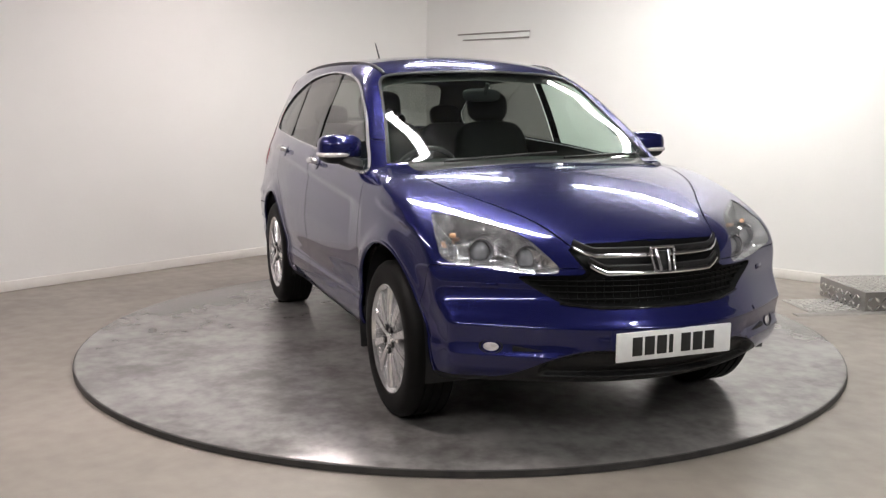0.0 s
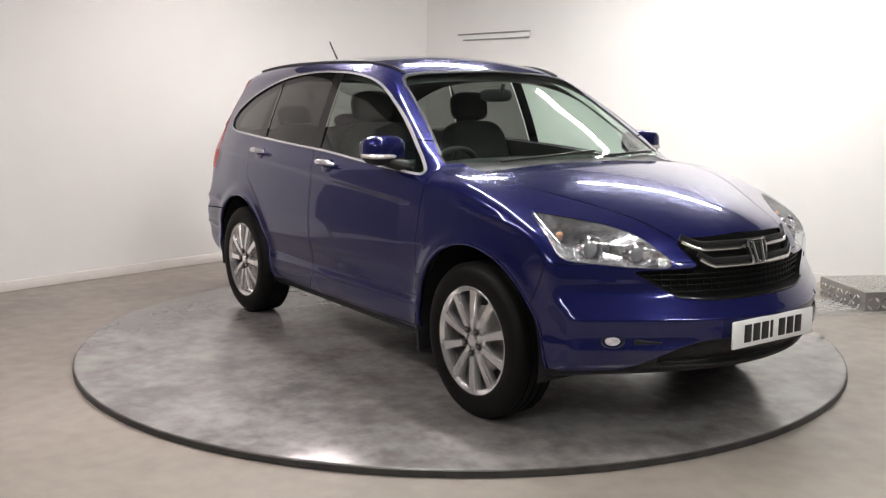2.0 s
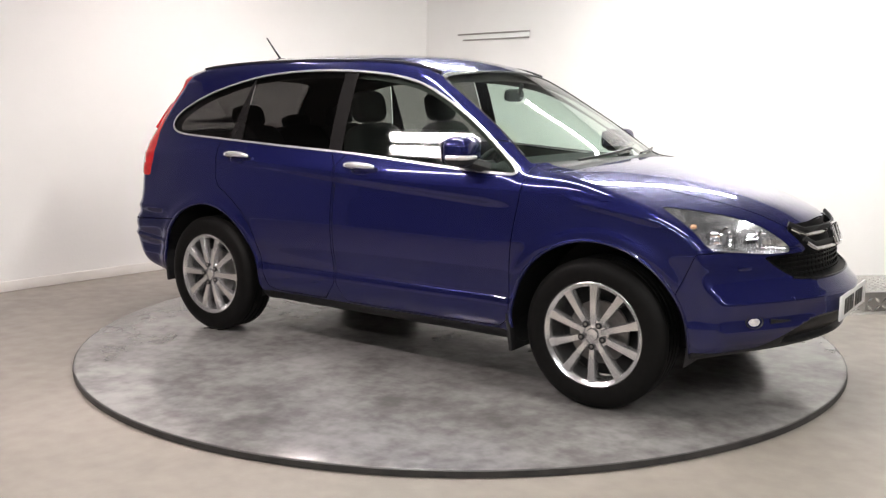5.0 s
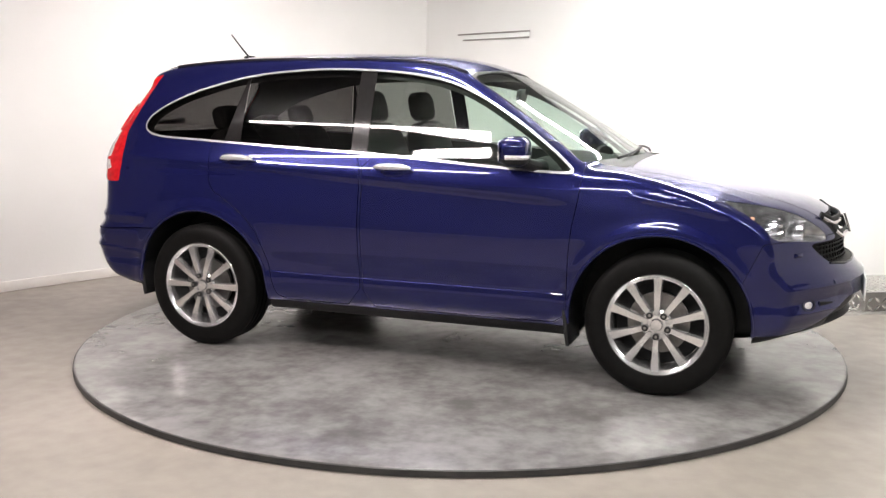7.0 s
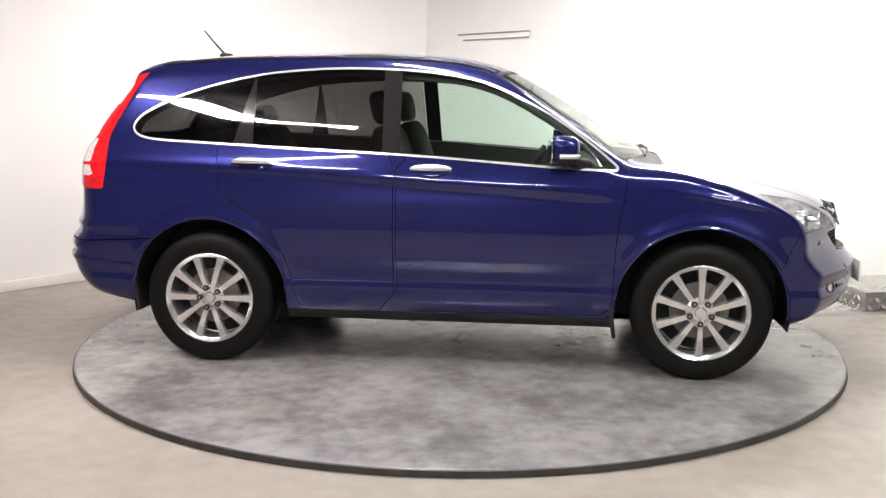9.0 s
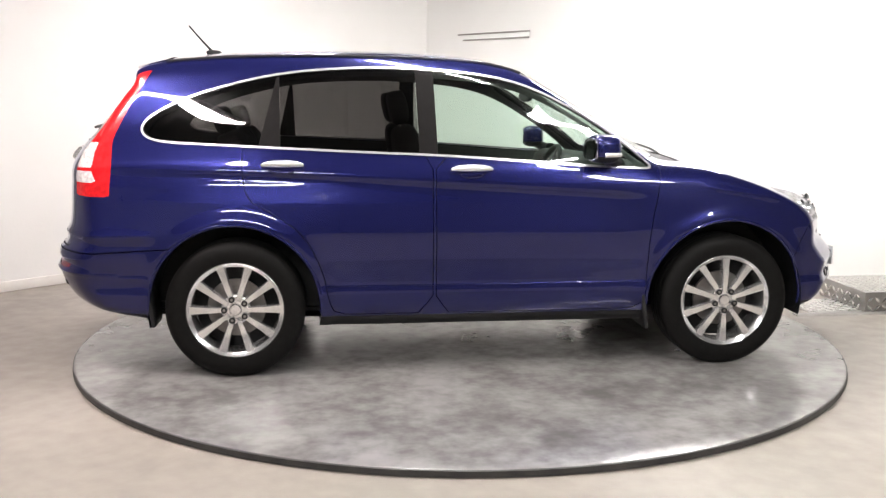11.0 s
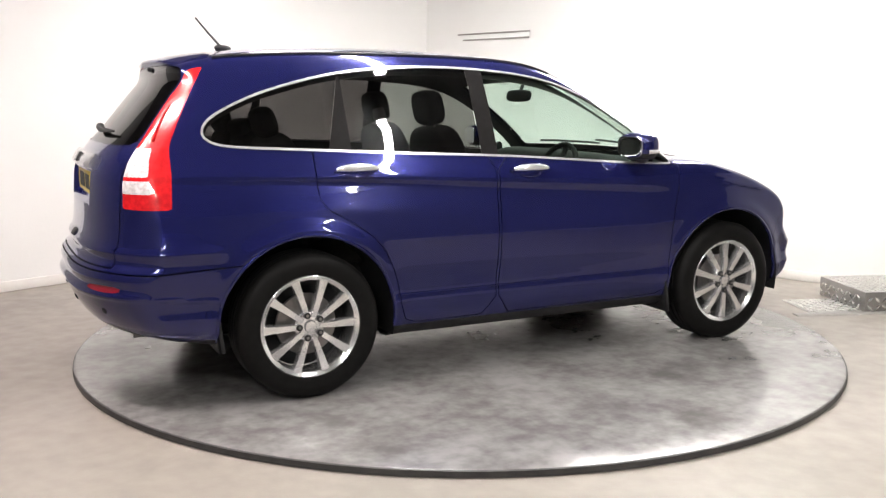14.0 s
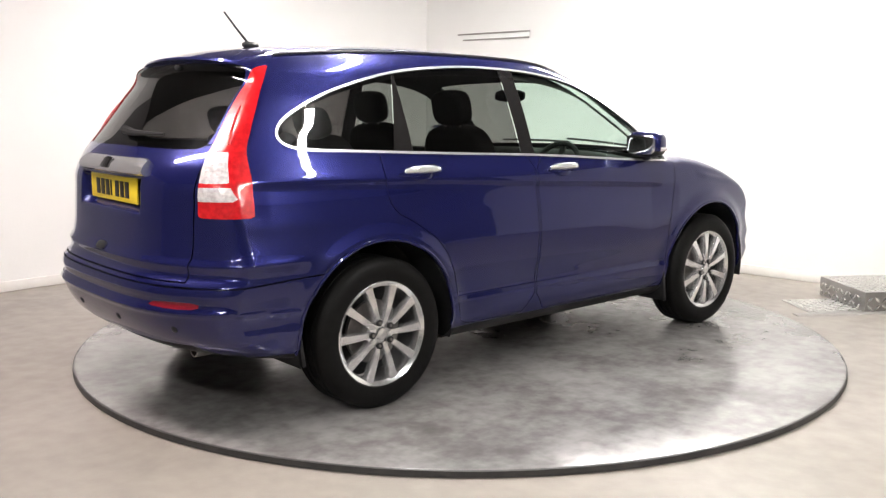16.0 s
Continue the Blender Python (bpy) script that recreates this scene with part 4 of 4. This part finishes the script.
def front_details(car, grille):
    for z0, half in ((0.815, 0.335), (0.752, 0.295)):
        pts = []
        for y in np.linspace(-half, half, 21):
            lift = 0.006
            z = z0 + (0.03 * max(0, (abs(y) / half - 0.84) / 0.16))
            p, n = on_skin(y=y, z=z, lift=lift)
            pts.append(p)
        bm = bmesh.new()
        tube(bm, pts, 0.0095, 10, flat=0.8)
        part("grille_bar", bm, M_CHROME, grille, "chrome grille bar")
        bm = bmesh.new()
        tube(bm, [p + Vector((-0.012, 0, 0.02)) for p in pts], 0.014, 8, flat=0.5)
        part("grille_slat", bm, M_BLACK, grille)
    # fine mesh bars of the lower grille
    for z0 in (0.722, 0.700, 0.678, 0.656):
        half = 0.52 - (0.722 - z0) * 1.6
        bm = bmesh.new()
        tube(bm, [on_skin(y=y, z=z0, lift=-0.018)[0] for y in np.linspace(-half, half, 15)], 0.004, 6)
        part("mesh_bar", bm, M_MESH, grille)
    for k in range(27):
        y = -0.455 + k * 0.035
        bm = bmesh.new()
        tube(bm, [on_skin(y=y, z=z, lift=-0.020)[0] for z in np.linspace(0.648, 0.735, 5)], 0.003, 6, up=Vector((0, 1, 0)))
        part("mesh_bar", bm, M_MESH, grille)
    # lower chrome lip of the grille opening
    bm = bmesh.new()
    tube(bm, [on_skin(y=y, z=0.621 + 0.12 * max(0, abs(y) - 0.28), lift=0.002)[0] for y in np.linspace(-0.42, 0.42, 19)], 0.005, 8)
    part("grille_lip", bm, M_GBLACK, grille)
    # badge: a plain chrome frame with two uprights
    p, n = on_skin(y=0.0, z=0.792, lift=0.02)
    m = frame_at(p, (n + Vector((0.6, 0, 0))).normalized())
    b = empty("front_badge")
    b.parent = car
    bm = bmesh.new()
    ring = chaikin([(-0.057, 0.049), (-0.045, 0.052), (0.045, 0.052), (0.057, 0.049), (0.044, -0.047), (0.036, -0.05), (-0.036, -0.05), (-0.044, -0.047)], n=2)
    tube(bm, [m @ Vector((q[0], q[1], 0)) for q in ring], 0.006, 8, closed=True)
    part("badge_frame", bm, M_CHROME, b)
    for s in (-1, 1):
        bm = bmesh.new()
        box(bm, (0.014, 0.088, 0.012), m @ pose(s * 0.025, 0, 0, 0, 0, -s * 6), 0.003)
        part("badge_bar", bm, M_CHROME, b)
    bm = bmesh.new()
    box(bm, (0.085, 0.08, 0.02), m @ pose(0, 0, -0.018), 0.008)
    part("badge_back", bm, M_BLACK, b)
    tagged(b, "plain chrome badge")
    # front plate with plain bars
    number_plate(car, "front_number_plate", Matrix(((0, 0, 1, 2.252), (1, 0, 0, 0.0), (0, 1, 0, 0.487), (0, 0, 0, 1))), M_WHITEPLATE, "white front number plate", True)
    for s in (-1, 1):
        p, n = on_skin(y=s * 0.672, z=0.468, lift=-0.002)
        m = frame_at(p, n)
        f = empty("fog_lamp")
        f.parent = car
        tagged(f, "round clear fog lamp in the bumper")
        bm = bmesh.new()
        lathe(bm, [(0.05, 0.002), (0.047, 0.007), (0.041, 0.005), (0.039, -0.004)], 32, m @ pose(0, 0, 0, 90) @ Matrix.Diagonal((1, 1, 0.62, 1)))
        part("fog_ring", bm, M_BLACK, f)
        bm = bmesh.new()
        pillow(bm, (0.07, 0.043, 0.012), m, 1.0, 24, 10)
        part("fog_lens", bm, M_CLEAR, f, "clear fog lens")
        # slot inboard of the fog lamp
        bm = bmesh.new()
        tube(bm, [on_skin(y=s * y, z=0.464 - 0.05 * (0.6 - y), lift=0.001)[0] for y in np.linspace(0.60, 0.50, 8)], [0.003 + 0.010 * (1 - k / 7) for k in range(8)], 8, flat=0.5)
        part("bumper_slot", bm, M_BLACK, car)
        # headlamp washer flap and tow-eye cover lines
        p, n = on_skin(y=s * 0.655, z=0.70, lift=0.0)
        bm = bmesh.new()
        box(bm, (0.07, 0.022, 0.006), frame_at(p, n), 0.003)
        part("washer_flap", bm, M_PAINT, car)
    # parking sensors
    for y, z in ((-0.5, 0.56), (0.5, 0.56)):
        p, n = on_skin(y=y, z=z, lift=0.0)
        bm = bmesh.new()
        pillow(bm, (0.022, 0.022, 0.006), frame_at(p, n), 1.0, 14, 6)
        part("parking_sensor", bm, M_PAINT, car)
    # wipers
    for y0, y1, x1 in ((-0.50, 0.10, 1.02), (0.12, 0.62, 0.86)):
        pts = []
        for k in range(9):
            f = k / 8
            y = y0 + (y1 - y0) * f
            x = 1.09 - 0.26 * y * y - 0.05 * f
            p, n = on_skin(x=x, y=y, lift=0.014)
            pts.append(p)
        bm = bmesh.new()
        tube(bm, pts, 0.007, 8)
        part("wiper", bm, M_BLACK, car, "black windscreen wiper")


def number_plate(car, name, m, mat, label, white):
    p = empty(name)
    p.parent = car
    p.matrix_basis = m
    tagged(p, label)
    bm = bmesh.new()
    box(bm, (0.53, 0.116, 0.010), Matrix(), 0.004)
    part("plate", bm, mat, p)
    x = -0.195
    for k in range(7):
        wd = 0.018 if k == 3 else 0.044
        if k == 4:
            x += 0.026
        bm = bmesh.new()
        box(bm, (wd, 0.074, 0.003), pose(x + wd / 2, 0, 0.0055), 0.001)
        part("bar", bm, M_INK, p, "plain dark bar")
        x += wd + 0.0115


def rear_details(car):
    # bright strip over the plate
    bm = bmesh.new()
    rows = []
    for y in np.linspace(-0.36, 0.36, 25):
        e = 1 if abs(y) < 0.35 else 0.85
        row = []
        for z, l in ((1.165, 0.004), (1.16, 0.020), (1.13, 0.026), (1.108, 0.026), (1.098, 0.018), (1.094, 0.0)):
            p, n = on_skin(y=y, z=1.115 + (z - 1.115) * e, lift=l, start=-1)
            row.append(bm.verts.new(p))
        rows.append(row)
    for a, b in zip(rows, rows[1:]):
        for i in range(5):
            bm.faces.new((a[i], a[i + 1], b[i + 1], b[i]))
    bm.faces.new(rows[0])
    bm.faces.new(rows[-1][::-1])
    part("tailgate_strip", bm, M_ALLOY, car, "broad chrome strip over the rear plate")
    bm = bmesh.new()
    p, n = on_skin(y=0.0, z=1.13, lift=0.028, start=-1)
    box(bm, (0.085, 0.055, 0.012), frame_at(p, n), 0.006)
    part("rear_badge", bm, M_GBLACK, car, "plain badge")
    number_plate(car, "rear_number_plate", Matrix(((0, 0, -1, -2.190), (-1, 0, 0, 0.0), (0, 1, 0, 1.022), (0, 0, 0, 1))), M_YELLOWPLATE, "yellow rear number plate", False)
    # tailgate release below the plate
    p, n = on_skin(y=0.02, z=0.76, lift=0.002, start=-1)
    bm = bmesh.new()
    pillow(bm, (0.10, 0.045, 0.02), frame_at(p, n), 0.7, 24, 8)
    part("tailgate_handle", bm, M_BLACK, car, "black tailgate release")
    # rear wiper
    bm = bmesh.new()
    pts = [on_skin(y=y, z=1.262 + 0.03 * math.sin(max(0, y + 0.05) * 3.0), lift=0.02, start=-1)[0] for y in np.linspace(-0.34, 0.06, 9)]
    tube(bm, pts, [0.006, 0.008, 0.009, 0.010, 0.012, 0.014, 0.016, 0.02, 0.022], 8)
    part("rear_wiper", bm, M_BLACK, car, "black rear wiper")
    # high-level nozzle above the rear glass
    p, n = on_skin(y=0.0, z=1.575, lift=0.004, start=-1)
    bm = bmesh.new()
    pillow(bm, (0.05, 0.022, 0.02), frame_at(p, n), 0.7, 16, 8)
    part("washer_nozzle", bm, M_BLACK, car, "small black washer nozzle")
    # spoiler lip over the rear glass
    bm = bmesh.new()
    rows = []
    for y in np.linspace(-0.50, 0.50, 25):
        f = 1 - 0.35 * (abs(y) / 0.54) ** 4
        dz = -0.05 * y * y
        dx = 0.10 * y * y
        prof = [(-1.68, 1.664), (-1.80, 1.642), (-1.868, 1.622), (-1.873, 1.612), (-1.84, 1.602), (-1.78, 1.60)]
        rows.append([bm.verts.new((-1.70 + (x + 1.70) * f + dx, y, z + dz - 0.06 * y * y)) for x, z in prof])
    for a, b in zip(rows, rows[1:]):
        for i in range(5):
            bm.faces.new((a[i], a[i + 1], b[i + 1], b[i]))
    bm.faces.new(rows[0])
    bm.faces.new(rows[-1][::-1])
    part("spoiler", bm, M_PAINT, car)
    for s in (-1, 1):
        bm = bmesh.new()
        lathe(bm, [(0.036, -0.12), (0.036, 0.0), (0.03, 0.0), (0.03, -0.1)], 24, pose(-2.07, s * 0.5, 0.335, 0, 0, 90))
        part("exhaust_tip", bm, M_STEEL, car, "steel exhaust tip")
    for y in (-0.62, -0.22, 0.22, 0.62):
        p, n = on_skin(y=y, z=0.47, lift=0.0, start=-1)
        bm = bmesh.new()
        pillow(bm, (0.034, 0.034, 0.012), frame_at(p, n), 1.0, 14, 6)
        part("parking_sensor", bm, M_BLACK, car)
    # aerial
    bm = bmesh.new()
    pillow(bm, (0.09, 0.05, 0.035), pose(-1.48, -0.035, 1.692, 0, 4, 0), 0.8, 20, 10)
    base = part("aerial_base", bm, M_BLACK, car, "black aerial foot")
    bm = bmesh.new()
    tube(bm, [(-1.49, -0.035, 1.70), (-1.55, -0.035, 1.765), (-1.618, -0.035, 1.845)], [0.007, 0.0055, 0.0045], 8, up=Vector((0, 1, 0)))
    part("aerial_rod", bm, M_BLACK, base, "black aerial rod")


def trim_details(car):
    for s in (-1, 1):
        # black roof moulding
        pts = []
        for x in np.linspace(-1.66, 0.22, 34):
            y = s * (0.565 - 0.02 * ((x + 0.7) / 1.0) ** 2)
            pts.append(on_skin(x=x, y=y, lift=0.004)[0])
        bm = bmesh.new()
        tube(bm, pts, 0.008, 8, flat=1.2)
        part("roof_moulding", bm, M_BLACK, car, "black roof moulding")
        # mud flaps
        for x, zz, ww in ((0.862, 0.255, 0.24), (-1.74, 0.315, 0.2)):
            bm = bmesh.new()
            box(bm, (0.022, ww, 0.20), pose(x, s * 0.765, zz + 0.05, 0, -8, 0), 0.008)
            part("mud_flap", bm, M_BLACK, car, "black mud flap")
        # ledge above the sill: a thin raised bead shaped to draw its highlight line
        bm = bmesh.new()
        tube(bm, [on_skin(x=x, z=0.468, start=s, lift=0.0)[0] for x in np.linspace(-0.84, 0.84, 25)], 0.0035, 6)
        part("sill_line", bm, M_PAINT, car)
        # arch lips
        for wx in (WHEEL_X, -WHEEL_X):
            pts = []
            for a in np.linspace(-4, 184, 40):
                x, z = wx + (ARCH_R + 0.003) * math.cos(radians(a)), WHEEL_Z + (ARCH_R + 0.003) * math.sin(radians(a))
                if z > 0.29:
                    pts.append(on_skin(x=x, z=z, start=s, lift=-0.004)[0])
            bm = bmesh.new()
            tube(bm, pts, 0.010, 8, up=Vector((0, 1, 0)))
            part("arch_lip", bm, M_PAINT, car)


def front_seat(car, y):
    e = empty("front_seat")
    e.parent = car
    bm = bmesh.new()
    pillow(bm, (0.52, 0.50, 0.20), pose(0.0, y, 0.66, 0, -6, 0), 0.5)
    part("seat_base", bm, M_SEAT, e)
    bm = bmesh.new()
    pillow(bm, (0.17, 0.50, 0.66), pose(-0.33, y, 0.97, 0, -16, 0), 0.5)
    part("backrest", bm, M_SEAT, e)
    bm = bmesh.new()
    pillow(bm, (0.11, 0.27, 0.19), pose(-0.44, y, 1.385, 0, -12, 0), 0.6)
    part("headrest", bm, M_SEAT, e)
    for s in (-1, 1):
        bm = bmesh.new()
        tube(bm, [(-0.42, y + s * 0.06, 1.24), (-0.44, y + s * 0.06, 1.34)], 0.007, 8, up=Vector((0, 1, 0)))
        part("headrest_post", bm, M_STEEL, e)
    tagged(e, "black cloth front seat with headrest")


def cabin(car):
    for y in (-0.37, 0.37):
        front_seat(car, y)
    r = empty("rear_bench")
    r.parent = car
    tagged(r, "black cloth rear bench")
    bm = bmesh.new()
    pillow(bm, (0.5, 1.3, 0.2), pose(-0.95, 0, 0.68, 0, -5, 0), 0.4)
    part("seat_base", bm, M_SEAT, r)
    for y in (-0.44, 0.0, 0.44):
        bm = bmesh.new()
        pillow(bm, (0.16, 0.44, 0.58), pose(-1.27, y, 0.98, 0, -20, 0), 0.45)
        part("backrest", bm, M_SEAT, r)
        bm = bmesh.new()
        pillow(bm, (0.10, 0.24, 0.15 if y else 0.09), pose(-1.39, y, 1.315 if y else 1.28, 0, -16, 0), 0.6)
        part("headrest", bm, M_SEAT, r)
    bm = bmesh.new()
    pillow(bm, (0.62, 1.42, 0.30), pose(0.80, 0, 0.95, 0, 8, 0), 0.45, 40, 20)
    part("dashboard", bm, M_SEAT, car, "black dashboard")
    bm = bmesh.new()
    pillow(bm, (0.7, 0.26, 0.24), pose(0.2, 0, 0.62), 0.4)
    part("centre_console", bm, M_SEAT, car)
    w = empty("steering_wheel", pose(0.40, -0.37, 1.0, 0, -64, 0))
    w.parent = car
    tagged(w, "black steering wheel")
    bm = bmesh.new()
    tube(bm, [(0.185 * math.cos(a), 0.185 * math.sin(a), 0) for a in np.linspace(0, 2 * math.pi, 40, endpoint=False)], 0.016, 10, closed=True)
    part("steering_rim", bm, M_SEAT, w)
    bm = bmesh.new()
    pillow(bm, (0.15, 0.15, 0.06), pose(0, 0, -0.02), 0.7)
    part("horn_pad", bm, M_SEAT, w)
    for a in (0, 90, 180):
        bm = bmesh.new()
        box(bm, (0.16, 0.035, 0.02), pose(0.1 * math.sin(radians(a)), 0.1 * math.cos(radians(a)), -0.01, 0, 0, 90 - a), 0.006)
        part("steering_spoke", bm, M_SEAT, w)
    bm = bmesh.new()
    pillow(bm, (0.035, 0.24, 0.075), pose(0.36, -0.02, 1.455, 0, 8, 6), 0.6)
    m = part("rear_view_mirror", bm, M_BLACK, car, "black rear-view mirror")
    bm = bmesh.new()
    tube(bm, [(0.38, 0, 1.46), (0.40, 0, 1.52)], 0.012, 8, up=Vector((0, 1, 0)))
    part("mirror_stem", bm, M_BLACK, m)


def build_car():
    car = empty("car")
    tagged(car, "dark blue metallic estate SUV parked on the turntable", "car")
    doors, grille = car_shell(car)
    for x in (WHEEL_X, -WHEEL_X):
        for s in (-1, 1):
            wheel_liner(car, x, s)
            wheel(car, x, s)
    for s in (-1, 1):
        door_handle(doors["front_door", s], -0.085, 1.062, s)
        door_handle(doors["rear_door", s], -1.055, 1.085, s)
        door_mirror(car, s)
    front_details(car, grille)
    rear_details(car)
    trim_details(car)
    cabin(car)
    return car


car_ob = build_car()


# ---- the turn of the table and of the car on it ----
def heading(t):
    s = (t - 8) / 8
    return -13.585 + 55.147 * s + 0.568 * s * s - 0.195 * s ** 3


def motions():
    times = [0.5 * k for k in range(33)]
    walk(table_ob, [(t, pose(0, 0, FLOOR_Z, 0, 0, heading(t))) for t in times])
    walk(car_ob, [(t, pose(0, 0, 0, 0, 0, heading(t)) @ pose(0.044, -0.009, 0.0)) for t in times])


motions()
